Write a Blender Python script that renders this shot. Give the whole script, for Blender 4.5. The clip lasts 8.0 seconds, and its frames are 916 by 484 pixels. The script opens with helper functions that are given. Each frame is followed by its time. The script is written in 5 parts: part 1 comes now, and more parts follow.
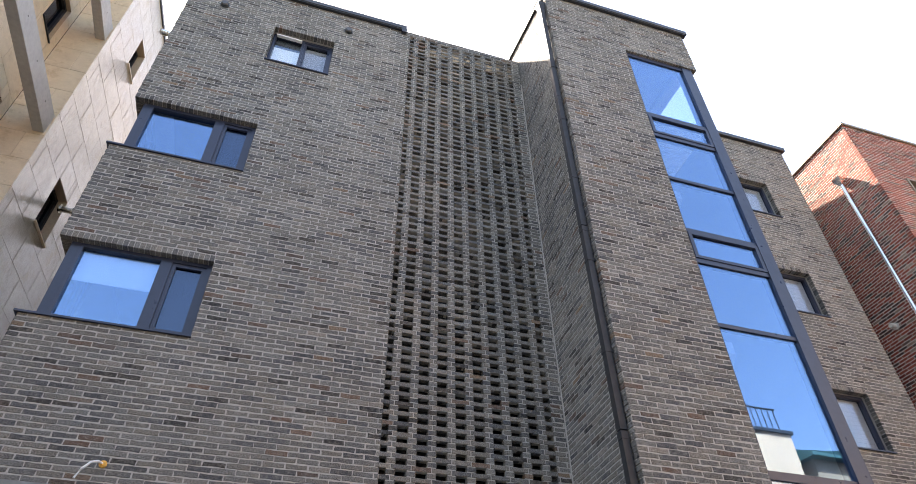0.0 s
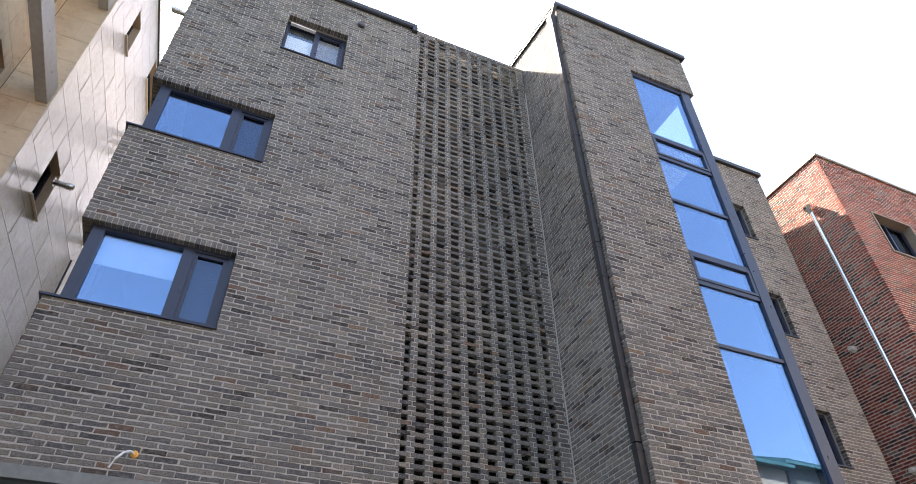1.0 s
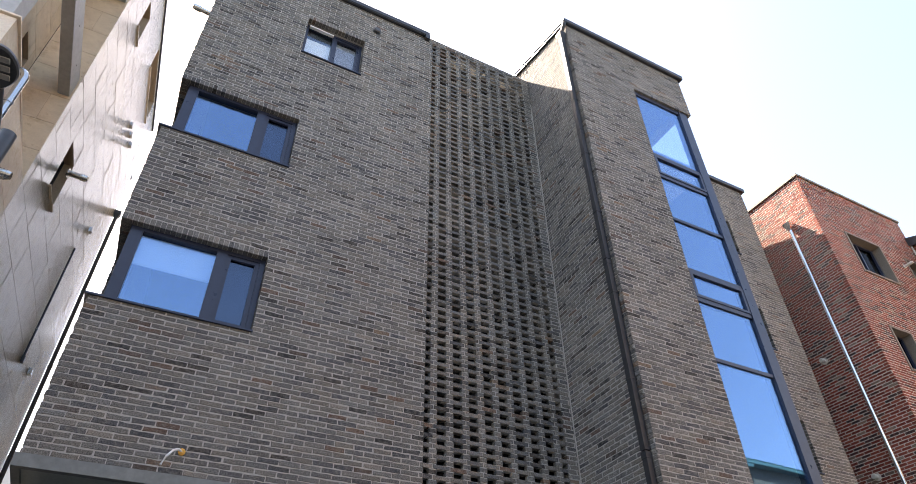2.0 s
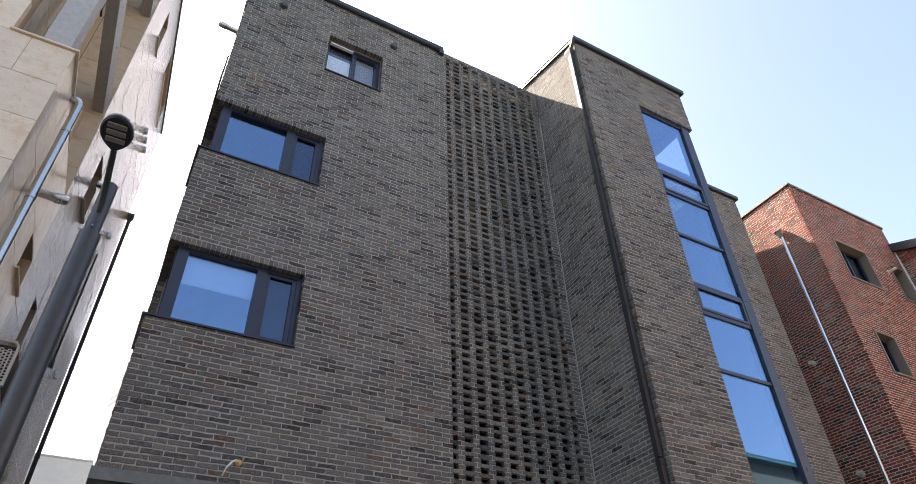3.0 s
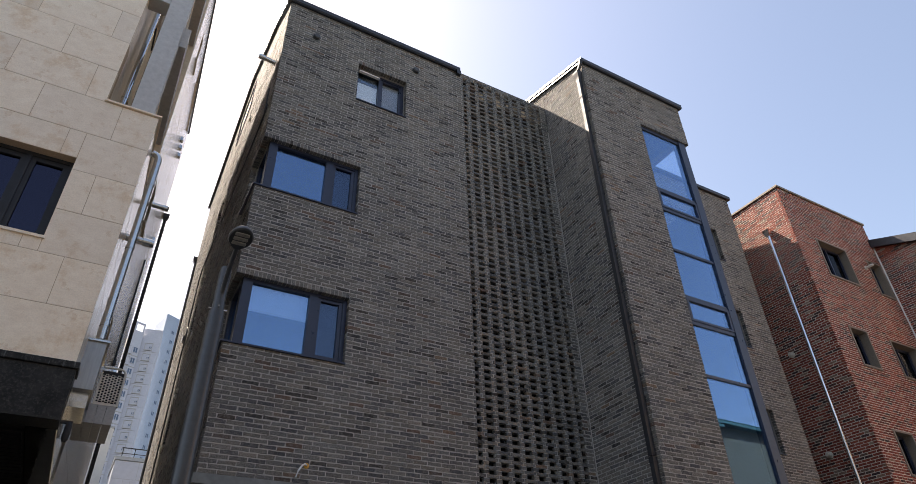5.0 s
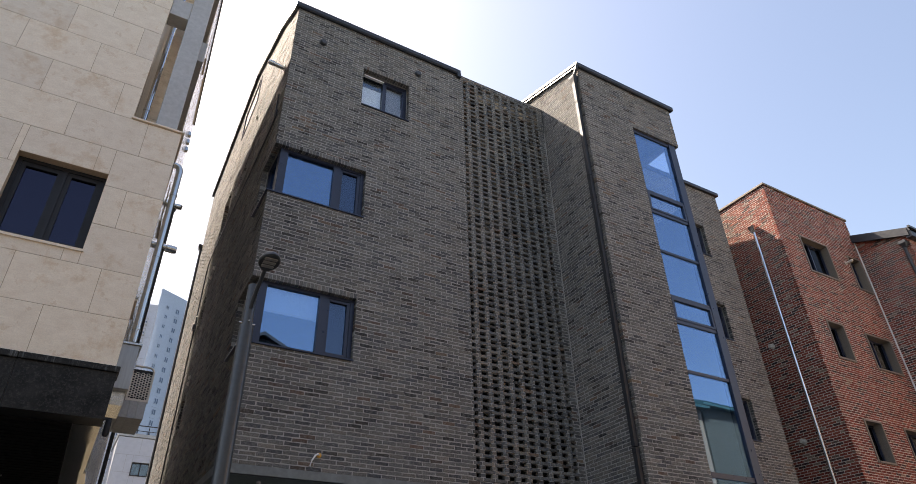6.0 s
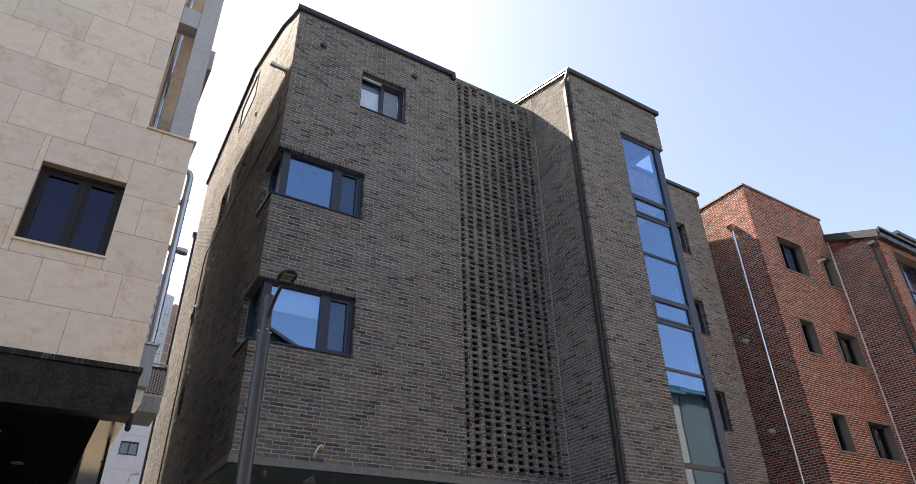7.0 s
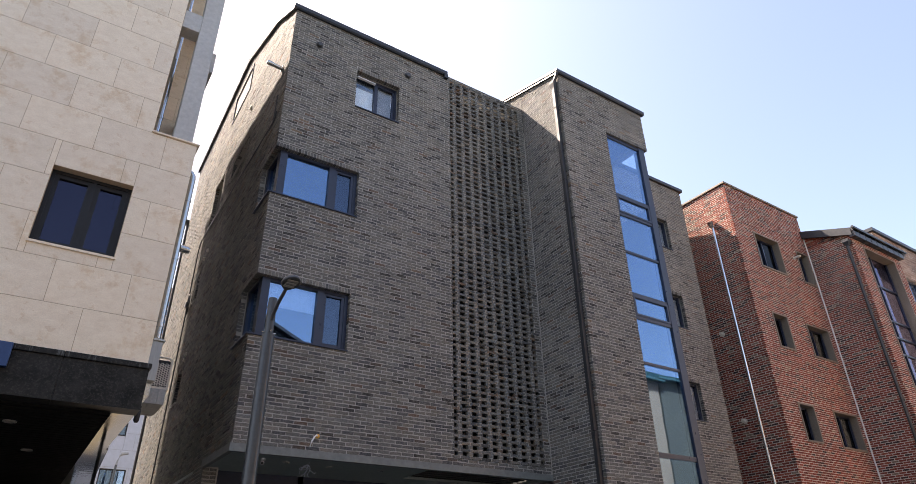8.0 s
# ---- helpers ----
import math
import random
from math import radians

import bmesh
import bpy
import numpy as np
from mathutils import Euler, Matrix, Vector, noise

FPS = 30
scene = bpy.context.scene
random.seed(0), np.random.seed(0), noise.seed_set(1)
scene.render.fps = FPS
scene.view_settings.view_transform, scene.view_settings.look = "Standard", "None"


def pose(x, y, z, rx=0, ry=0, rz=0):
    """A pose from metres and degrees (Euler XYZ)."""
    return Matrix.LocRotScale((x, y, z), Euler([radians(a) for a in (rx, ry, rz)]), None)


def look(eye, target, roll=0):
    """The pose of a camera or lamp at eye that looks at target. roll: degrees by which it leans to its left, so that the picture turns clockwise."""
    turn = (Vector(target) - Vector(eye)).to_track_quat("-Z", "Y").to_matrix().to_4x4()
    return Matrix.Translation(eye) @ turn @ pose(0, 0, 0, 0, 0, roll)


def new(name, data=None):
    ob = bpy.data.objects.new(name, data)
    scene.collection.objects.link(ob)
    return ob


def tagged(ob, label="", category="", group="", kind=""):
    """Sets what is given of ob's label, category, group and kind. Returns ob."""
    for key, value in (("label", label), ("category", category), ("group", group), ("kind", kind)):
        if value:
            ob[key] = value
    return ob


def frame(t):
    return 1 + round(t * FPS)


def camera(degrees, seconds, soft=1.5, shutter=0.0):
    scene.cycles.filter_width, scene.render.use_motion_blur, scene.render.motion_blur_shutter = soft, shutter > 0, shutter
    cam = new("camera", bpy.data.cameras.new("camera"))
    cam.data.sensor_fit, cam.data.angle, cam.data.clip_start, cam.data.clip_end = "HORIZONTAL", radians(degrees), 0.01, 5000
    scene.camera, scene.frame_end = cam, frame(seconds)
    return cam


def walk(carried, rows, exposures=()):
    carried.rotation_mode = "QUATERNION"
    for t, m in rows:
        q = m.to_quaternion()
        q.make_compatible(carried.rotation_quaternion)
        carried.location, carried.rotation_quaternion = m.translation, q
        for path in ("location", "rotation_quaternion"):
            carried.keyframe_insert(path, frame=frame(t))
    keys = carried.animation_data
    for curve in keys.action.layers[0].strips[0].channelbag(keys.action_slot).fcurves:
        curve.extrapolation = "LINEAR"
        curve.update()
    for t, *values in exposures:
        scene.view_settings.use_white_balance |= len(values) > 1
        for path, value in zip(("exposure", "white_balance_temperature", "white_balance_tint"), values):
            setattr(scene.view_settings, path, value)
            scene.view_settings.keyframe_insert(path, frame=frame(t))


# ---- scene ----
cam = camera(71.3, 8.0, soft=0.75)
PATH = [
    (0, (2.925, -7.133, 1.591), (3.389, -5.712, 2.919), -0.8),
    (0.5, (2.367, -7.145, 1.635), (2.911, -5.74, 2.95), -0.7),
    (1, (1.875, -7.109, 1.636), (2.497, -5.723, 2.936), -0.8),
    (1.5, (1.412, -7.166, 1.602), (2.092, -5.795, 2.889), -0.7),
    (3, (0.045, -7.606, 1.62), (0.828, -6.248, 2.863), -1.7),
    (3.5, (-0.305, -7.891, 1.603), (0.484, -6.52, 2.828), -1.9),
    (4, (-0.675, -8.171, 1.641), (0.13, -6.79, 2.843), -1.8),
    (4.5, (-0.977, -8.539, 1.673), (-0.16, -7.139, 2.846), -1.8),
    (6, (-1.778, -9.655, 1.696), (-0.913, -8.209, 2.774), -1.4),
    (6.5, (-2.097, -9.937, 1.729), (-1.204, -8.488, 2.779), -1.3),
    (7, (-2.358, -10.21, 1.749), (-1.433, -8.761, 2.771), -1.3),
    (7.5, (-2.554, -10.526, 1.768), (-1.608, -9.073, 2.765), -1.1),
    (8, (-2.767, -10.712, 1.783), (-1.792, -9.261, 2.755), -1.1),
]
EXPOSURES = [
    (0.0, 2.85, 7500, 14), (1.5, 2.75, 7500, 15), (1.7, 2.7, 7500, 15), (2.8, 2.22, 7500, 14), (3.0, 2.14, 7500, 14), (3.5, 1.83, 7500, 15),
    (4.5, 1.5, 7500, 15), (6.0, 1.62, 7500, 15), (6.5, 1.67, 7500, 15), (8.0, 1.95, 7500, 18),
]
walk(cam, [(t, look(eye, target, roll)) for t, eye, target, roll in PATH], EXPOSURES)

# ---- world, sun ----
SUN_WAY = Vector((1.0, -2.0, -2.9)).normalized()          # the way the sunlight travels
world = bpy.data.worlds.new("world")
scene.world = world
world.use_nodes = True
wn = world.node_tree.nodes
sky = wn.new("ShaderNodeTexSky")
sky.sky_type = "NISHITA"
sky.sun_disc = False
sky.sun_elevation = math.asin(-SUN_WAY.z)
sky.sun_rotation = math.atan2(-SUN_WAY.x, -SUN_WAY.y)
sky.air_density, sky.dust_density, sky.ozone_density = 1.1, 2.2, 1.1
wn["Background"].inputs["Strength"].default_value = 0.1
world.node_tree.links.new(sky.outputs[0], wn["Background"].inputs["Color"])
sun = new("sun", bpy.data.lights.new("sun", "SUN"))
sun.data.energy, sun.data.angle, sun.data.color = 4.4, radians(0.6), (1.0, 0.95, 0.87)
sun.matrix_world = look((0, 0, 40), Vector((0, 0, 40)) + SUN_WAY)


# ---- materials ----
class Nodes:
    """A small helper round one material's node tree."""

    def __init__(self, name):
        self.mat = bpy.data.materials.new(name)
        self.mat.use_nodes = True
        self.t = self.mat.node_tree
        self.bsdf = self.t.nodes["Principled BSDF"]

    def add(self, kind, **values):
        n = self.t.nodes.new(kind)
        for k, v in values.items():
            n.inputs[k.replace("_", " ")].default_value = v
        return n

    def link(self, a, b):
        self.t.links.new(a, b)

    def position(self, scale=(1, 1, 1)):
        g = self.t.nodes.new("ShaderNodeNewGeometry")
        m = self.t.nodes.new("ShaderNodeMapping")
        m.inputs["Scale"].default_value = scale
        self.link(g.outputs["Position"], m.inputs["Vector"])
        return m.outputs["Vector"]

    def noise(self, scale, detail=4.0, rough=0.6, stretch=(1, 1, 1)):
        n = self.add("ShaderNodeTexNoise", Scale=scale, Detail=detail, Roughness=rough)
        self.link(self.position(stretch), n.inputs["Vector"])
        return n.outputs["Fac"]

    def ramp(self, fac, stops):
        r = self.t.nodes.new("ShaderNodeValToRGB")
        while len(r.color_ramp.elements) < len(stops):
            r.color_ramp.elements.new(0.5)
        for e, (p, c) in zip(r.color_ramp.elements, stops):
            e.position = p
            e.color = (*c, 1) if len(c) == 3 else c
        self.link(fac, r.inputs["Fac"])
        return r.outputs["Color"]

    def mix(self, fac, a, b, mode="MIX"):
        m = self.t.nodes.new("ShaderNodeMix")
        m.data_type, m.blend_type = "RGBA", mode
        for socket, v in ((m.inputs[0], fac), (m.inputs[6], a), (m.inputs[7], b)):
            if isinstance(v, (int, float)):
                socket.default_value = v
            elif isinstance(v, tuple):
                socket.default_value = (*v, 1)
            else:
                self.link(v, socket)
        return m.outputs[2]

    def piece(self):
        """A random number for each loose piece, whether its own object or an island of a joined mesh."""
        o = self.t.nodes.new("ShaderNodeObjectInfo")
        g = self.t.nodes.new("ShaderNodeNewGeometry")
        a = self.t.nodes.new("ShaderNodeMath")
        a.operation = "ADD"
        f = self.t.nodes.new("ShaderNodeMath")
        f.operation = "FRACT"
        self.link(o.outputs["Random"], a.inputs[0])
        self.link(g.outputs["Random Per Island"], a.inputs[1])
        self.link(a.outputs[0], f.inputs[0])
        return f.outputs[0]

    def reshuffle(self, value, k):
        m = self.t.nodes.new("ShaderNodeMath")
        m.operation = "MULTIPLY"
        m.inputs[1].default_value = k
        f = self.t.nodes.new("ShaderNodeMath")
        f.operation = "FRACT"
        self.link(value, m.inputs[0])
        self.link(m.outputs[0], f.inputs[0])
        return f.outputs[0]

    def bump(self, height, strength=0.4, distance=0.004):
        b = self.add("ShaderNodeBump", Strength=strength, Distance=distance)
        self.link(height, b.inputs["Height"])
        self.link(b.outputs["Normal"], self.bsdf.inputs["Normal"])

    def finish(self, color, rough=0.6, metal=0.0, spec=0.5):
        for key, v in (("Base Color", color), ("Roughness", rough), ("Metallic", metal), ("Specular IOR Level", spec)):
            if isinstance(v, tuple):
                self.bsdf.inputs[key].default_value = (*v, 1)
            elif isinstance(v, (int, float)):
                self.bsdf.inputs[key].default_value = v
            else:
                self.link(v, self.bsdf.inputs[key])
        return self.mat


def brick_material(name, stops, odd, odd_from, dust, tint=(1, 1, 1)):
    """Fired clay bricks: a tone for each brick, odd ones among them, mottling, pits and pale dust."""
    n = Nodes(name)
    r = n.piece()
    base = n.ramp(r, stops)
    r2 = n.reshuffle(r, 37.7)
    pick = n.ramp(r2, [(odd_from - 0.004, (0, 0, 0)), (odd_from + 0.004, (1, 1, 1))])
    r3 = n.reshuffle(r, 171.3)
    base = n.mix(pick, base, n.ramp(r3, odd))
    base = n.mix(n.ramp(n.noise(17, 6, 0.7), [(0.42, (0, 0, 0)), (0.72, (0.6, 0.6, 0.6))]), base, dust)
    base = n.mix(1.0, base, tint, "MULTIPLY")
    base = n.mix(0.85, base, n.ramp(n.noise(70, 4, 0.7), [(0.34, (0.32, 0.32, 0.32)), (0.66, (1.5, 1.5, 1.5))]), "MULTIPLY")
    base = n.mix(n.ramp(n.noise(26, 5, 0.75, (1, 1, 2.6)), [(0.6, (0, 0, 0)), (0.68, (0.75, 0.75, 0.75))]), base, tuple(c * 0.42 for c in dust))
    base = n.mix(n.ramp(n.noise(34, 6, 0.8, (1, 1, 1.8)), [(0.63, (0, 0, 0)), (0.7, (0.8, 0.8, 0.8))]), base, tuple(c * 1.45 for c in dust))
    base = n.mix(0.6, base, n.ramp(n.noise(0.8, 4, 0.6), [(0.3, (0.65, 0.67, 0.71)), (0.7, (1.34, 1.32, 1.27))]), "MULTIPLY")
    base = n.mix(n.ramp(n.noise(120, 3, 0.6), [(0.7, (0, 0, 0)), (0.76, (0.7, 0.7, 0.7))]), base, tuple(min(1, c * 2.2) for c in dust))
    base = n.mix(n.ramp(n.noise(48, 4, 0.7, (0.35, 0.35, 2.2)), [(0.64, (0, 0, 0)), (0.7, (0.7, 0.7, 0.7))]), base, tuple(c * 0.3 for c in dust))
    n.bump(n.noise(60, 7, 0.78), 0.95, 0.008)
    return n.finish(base, 0.8, 0, 0.35)


def plain(name, color, rough=0.5, metal=0.0, grain=30.0, amount=0.12, bump=0.0, stretch=(1, 1, 1), spec=0.5):
    """A plain coat with slight unevenness at two scales."""
    n = Nodes(name)
    lo, hi = tuple(c * (1 - amount) for c in color), tuple(min(1, c * (1 + amount)) for c in color)
    c = n.ramp(n.noise(grain, 5, 0.65, stretch), [(0.3, lo), (0.7, hi)])
    c = n.mix(0.5, c, n.ramp(n.noise(1.3, 4, 0.6, stretch), [(0.3, (1 - amount,) * 3), (0.7, (1 + amount,) * 3)]), "MULTIPLY")
    if bump:
        n.bump(n.noise(grain * 3, 4, 0.6, stretch), bump, 0.003)
    rr = n.ramp(n.noise(grain * 0.4, 3), [(0.3, (max(rough - 0.07, 0),) * 3), (0.7, (min(rough + 0.07, 1),) * 3)])
    return n.finish(c, rr, metal, spec)


def glass_material(name, gloss, tint, through_tint, rough=0.0):
    """Coated window glass: it mirrors the sky and lets some light through; more gloss at a slant."""
    n = Nodes(name)
    t = n.t
    t.nodes.remove(n.bsdf)
    glossy = n.add("ShaderNodeBsdfGlossy", Roughness=rough, Color=(*tint, 1))
    clear = n.add("ShaderNodeBsdfTransparent", Color=(*through_tint, 1))
    weight = n.add("ShaderNodeLayerWeight", Blend=0.5)
    fres = t.nodes.new("ShaderNodeMath")
    fres.operation = "POWER"
    fres.inputs[1].default_value = 4.0
    n.link(weight.outputs["Facing"], fres.inputs[0])
    add = t.nodes.new("ShaderNodeMath")
    add.operation, add.use_clamp = "ADD", True
    add.inputs[1].default_value = gloss
    wave = n.add("ShaderNodeTexNoise", Scale=1.4, Detail=1.0)
    n.link(n.position(), wave.inputs["Vector"])
    b = n.add("ShaderNodeBump", Strength=0.06, Distance=0.01)
    n.link(wave.outputs["Fac"], b.inputs["Height"])
    n.link(b.outputs["Normal"], glossy.inputs["Normal"])
    mix = t.nodes.new("ShaderNodeMixShader")
    n.link(fres.outputs[0], add.inputs[0])
    n.link(add.outputs[0], mix.inputs[0])
    n.link(clear.outputs[0], mix.inputs[1])
    n.link(glossy.outputs[0], mix.inputs[2])
    n.link(mix.outputs[0], t.nodes["Material Output"].inputs["Surface"])
    return n.mat


def stone_material(name, lo, hi, patch, polish, wavy=False):
    """Pale sawn limestone slabs with soft veins, ochre patches and a tone for each slab."""
    n = Nodes(name)
    c = n.ramp(n.noise(5, 6, 0.7, (1, 1, 1.8)), [(0.3, lo), (0.7, hi)])
    c = n.mix(n.ramp(n.noise(2.6, 6, 0.72), [(0.55, (0, 0, 0)), (0.68, (0.6, 0.6, 0.6))]), c, patch)
    c = n.mix(n.ramp(n.noise(4.2, 8, 0.72), [(0.6, (0, 0, 0)), (0.625, (0.5, 0.5, 0.5)), (0.66, (0.2, 0.2, 0.2))]), c, tuple(v * 0.95 for v in patch))
    c = n.mix(0.6, c, n.ramp(n.noise(60, 5, 0.7), [(0.3, (0.82, 0.82, 0.82)), (0.7, (1.12, 1.12, 1.12))]), "MULTIPLY")
    c = n.mix(0.4, c, n.ramp(n.piece(), [(0, (0.86, 0.86, 0.88)), (1, (1.1, 1.09, 1.06))]), "MULTIPLY")
    if wavy:
        n.bump(n.noise(7, 7, 0.72, (1, 1.6, 0.3)), 1.0, 0.035)
    else:
        n.bump(n.noise(90, 4), 0.25, 0.002)
    return n.finish(c, polish, 0, 0.5)


def basalt_material(name, drips):
    """Polished dark basalt: grey cloudiness, pale crystal specks and, on ledges, limy drip marks."""
    n = Nodes(name)
    c = n.ramp(n.noise(3.5, 5, 0.7), [(0.35, (0.012, 0.012, 0.012)), (0.68, (0.034, 0.033, 0.031))])
    c = n.mix(n.ramp(n.noise(42, 5, 0.75), [(0.5, (0, 0, 0)), (0.7, (0.9, 0.9, 0.9))]), c, (0.07, 0.067, 0.062))
    if drips:
        c = n.mix(n.ramp(n.noise(24, 4, 0.7, (1, 0.3, 0.06)), [(0.55, (0, 0, 0)), (0.72, (0.8, 0.8, 0.8))]), c, (0.22, 0.23, 0.23))
    return n.finish(c, 0.4, 0, 0.15)


GREY = brick_material(
    "grey_brick",
    [(0.0, (0.055, 0.055, 0.061)), (0.12, (0.09, 0.091, 0.1)), (0.26, (0.143, 0.13, 0.12)), (0.4, (0.118, 0.117, 0.122)), (0.52, (0.165, 0.146, 0.13)), (0.66, (0.152, 0.148, 0.149)), (0.8, (0.178, 0.158, 0.14)), (0.9, (0.172, 0.17, 0.173)), (1.0, (0.236, 0.207, 0.184))],
    [(0.0, (0.029, 0.028, 0.030)), (0.5, (0.050, 0.041, 0.036)), (0.72, (0.125, 0.078, 0.06)), (0.9, (0.16, 0.1, 0.072)), (1.0, (0.2, 0.135, 0.09))],
    0.905, (0.242, 0.231, 0.211), (0.968, 0.98, 0.94))
RED = brick_material(
    "red_brick",
    [(0.0, (0.11, 0.018, 0.01)), (0.4, (0.175, 0.028, 0.015)), (0.7, (0.23, 0.04, 0.021)), (1.0, (0.29, 0.06, 0.034))],
    [(0.0, (0.022, 0.018, 0.019)), (0.7, (0.045, 0.03, 0.03)), (1.0, (0.3, 0.19, 0.13))],
    0.82, (0.3, 0.1, 0.065))
RED_MIXED = brick_material(
    "red_and_black_brick",
    [(0.0, (0.15, 0.026, 0.015)), (0.4, (0.22, 0.042, 0.024)), (0.7, (0.26, 0.058, 0.033)), (1.0, (0.32, 0.082, 0.048))],
    [(0.0, (0.022, 0.02, 0.021)), (0.62, (0.035, 0.028, 0.028)), (0.8, (0.22, 0.17, 0.13)), (1.0, (0.3, 0.24, 0.19))],
    0.7, (0.3, 0.1, 0.065))
FAR_BRICK = brick_material(
    "pinkish_brick",
    [(0.0, (0.3, 0.17, 0.12)), (0.5, (0.38, 0.23, 0.17)), (1.0, (0.45, 0.3, 0.23))],
    [(0.0, (0.2, 0.09, 0.06)), (1.0, (0.48, 0.36, 0.29))],
    0.8, (0.46, 0.34, 0.27))
MORTAR = plain("grey_mortar", (0.36, 0.346, 0.318), 0.9, 0, 60, 0.14, 0.4)
PALE_MORTAR = plain("pale_mortar", (0.62, 0.53, 0.46), 0.9, 0, 60, 0.14, 0.4)
# near-black for inner walls: the shade of recesses is in the colour
SHADE_BLACK = plain("inside_shade_black", (0.016, 0.015, 0.014), 0.9)
FRAME = plain("blue_grey_metal", (0.026, 0.033, 0.06), 0.34, 0.0, 18, 0.1)
COPING = plain("charcoal_metal", (0.045, 0.047, 0.052), 0.4, 0.3, 12, 0.15)
BLACK_RUBBER = plain("black_gasket", (0.012, 0.012, 0.014), 0.6)
GLASS = glass_material("window_glass", 0.25, (0.45, 0.67, 0.97), (0.82, 0.92, 1.0))
CLEAR_GLASS = glass_material("clear_glass", 0.02, (0.8, 0.9, 1.0), (0.97, 0.98, 0.99))
SOFT_GLASS = glass_material("lightly_coated_glass", 0.1, (0.7, 0.85, 1.0), (0.96, 0.98, 0.99))
DULL_GLASS = glass_material("screened_glass", 0.1, (0.6, 0.75, 0.95), (0.36, 0.44, 0.55))
SCREENED = glass_material("insect_screened_glass", 0.07, (0.75, 0.85, 1.0), (0.72, 0.735, 0.75))
DARK_GLASS = glass_material("dark_glass", 0.035, (0.5, 0.54, 0.66), (0.25, 0.25, 0.3))
DIM_GLASS = glass_material("dim_glass", 0.012, (0.4, 0.43, 0.5), (0.2, 0.21, 0.22))
TINTED_GLASS = glass_material("tinted_glass", 0.065, (0.52, 0.53, 0.78), (0.3, 0.3, 0.36))
SHOP_GLASS = glass_material("greenish_shop_glass", 0.06, (0.45, 0.75, 0.62), (0.25, 0.34, 0.3))
BLACK_METAL = plain("black_coated_metal", (0.022, 0.023, 0.026), 0.6, 0, 12, 0.15)
BLIND = plain("white_blind", (0.82, 0.84, 0.85), 0.8, 0, 8, 0.05)
PAINT_IN = plain("white_inner_paint", (0.4, 0.41, 0.41), 0.8, 0, 6, 0.06)
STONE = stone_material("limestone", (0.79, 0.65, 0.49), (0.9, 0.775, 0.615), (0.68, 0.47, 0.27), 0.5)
# same limestone on side and recess walls, their shade mixed in as darker colour
SHADED_STONE = stone_material("shaded_honed_limestone", (0.63, 0.5, 0.35), (0.77, 0.63, 0.455), (0.5, 0.35, 0.2), 0.4)
SHADED_WAVY_STONE = stone_material("shaded_polished_limestone", (0.48, 0.4, 0.305), (0.59, 0.505, 0.395), (0.43, 0.33, 0.215), 0.12, True)
SHADED_CORNER_STONE = stone_material("shaded_satin_limestone", (0.62, 0.51, 0.385), (0.74, 0.63, 0.49), (0.52, 0.39, 0.25), 0.2)
JOINT = plain("stone_joint", (0.5, 0.37, 0.25), 0.9)
BASALT = basalt_material("dark_basalt", False)
STAINED_BASALT = basalt_material("dripped_basalt", True)
CONCRETE = plain("smooth_concrete", (0.47, 0.46, 0.44), 0.6, 0, 14, 0.12, 0.15)
STEEL = plain("stainless_steel", (0.6, 0.6, 0.58), 0.2, 1.0, 40, 0.08, 0, (1, 1, 0.05))
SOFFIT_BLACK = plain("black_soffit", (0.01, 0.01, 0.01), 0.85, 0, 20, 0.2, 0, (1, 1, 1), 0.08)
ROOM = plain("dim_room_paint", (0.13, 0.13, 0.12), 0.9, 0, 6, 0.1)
MIRROR = plain("mirror_steel", (0.27, 0.26, 0.24), 0.04, 1.0, 2, 0.12, 0.35)
CHROME = plain("polished_steel", (0.72, 0.72, 0.72), 0.08, 1.0, 30, 0.05)
DULL_STEEL = plain("brushed_steel", (0.4, 0.4, 0.39), 0.38, 1.0, 30, 0.12, 0, (1, 1, 0.1))
GREY_METAL = plain("grey_sheet_metal", (0.33, 0.33, 0.32), 0.45, 0.2, 25, 0.12)
IVORY = plain("ivory_plastic", (0.6, 0.57, 0.5), 0.5, 0, 25, 0.1)
POLE = plain("pole_grey_paint", (0.07, 0.075, 0.08), 0.35, 0.3, 20, 0.12)
LENS = plain("lamp_lens", (0.3, 0.3, 0.28), 0.3)
SOFFIT = plain("grey_soffit_panel", (0.27, 0.31, 0.3), 0.5)
EDGE_METAL = plain("grey_edge_metal", (0.17, 0.185, 0.18), 0.6, 0, 12, 0.15)
SURROUND = plain("grey_brown_stone", (0.2, 0.165, 0.13), 0.7, 0, 50, 0.2, 0.3)
TEAL = plain("teal_metal_roof", (0.05, 0.13, 0.13), 0.45, 0.2, 10, 0.2)
ASPHALT = plain("asphalt", (0.05, 0.05, 0.052), 0.9, 0, 90, 0.25, 0.5)
PAVERS = plain("tan_pavers", (0.098, 0.084, 0.06), 0.95, 0, 2, 0.25, 0, (1, 1, 1), 0.05)
PAVING = plain("concrete_paving", (0.16, 0.155, 0.14), 0.85, 0, 40, 0.15, 0.3)
WHITE_RENDER = plain("white_render", (0.6, 0.6, 0.64), 0.8, 0, 3, 0.06)
BLUE_RENDER = plain("blue_grey_render", (0.42, 0.5, 0.6), 0.8, 0, 3, 0.06)
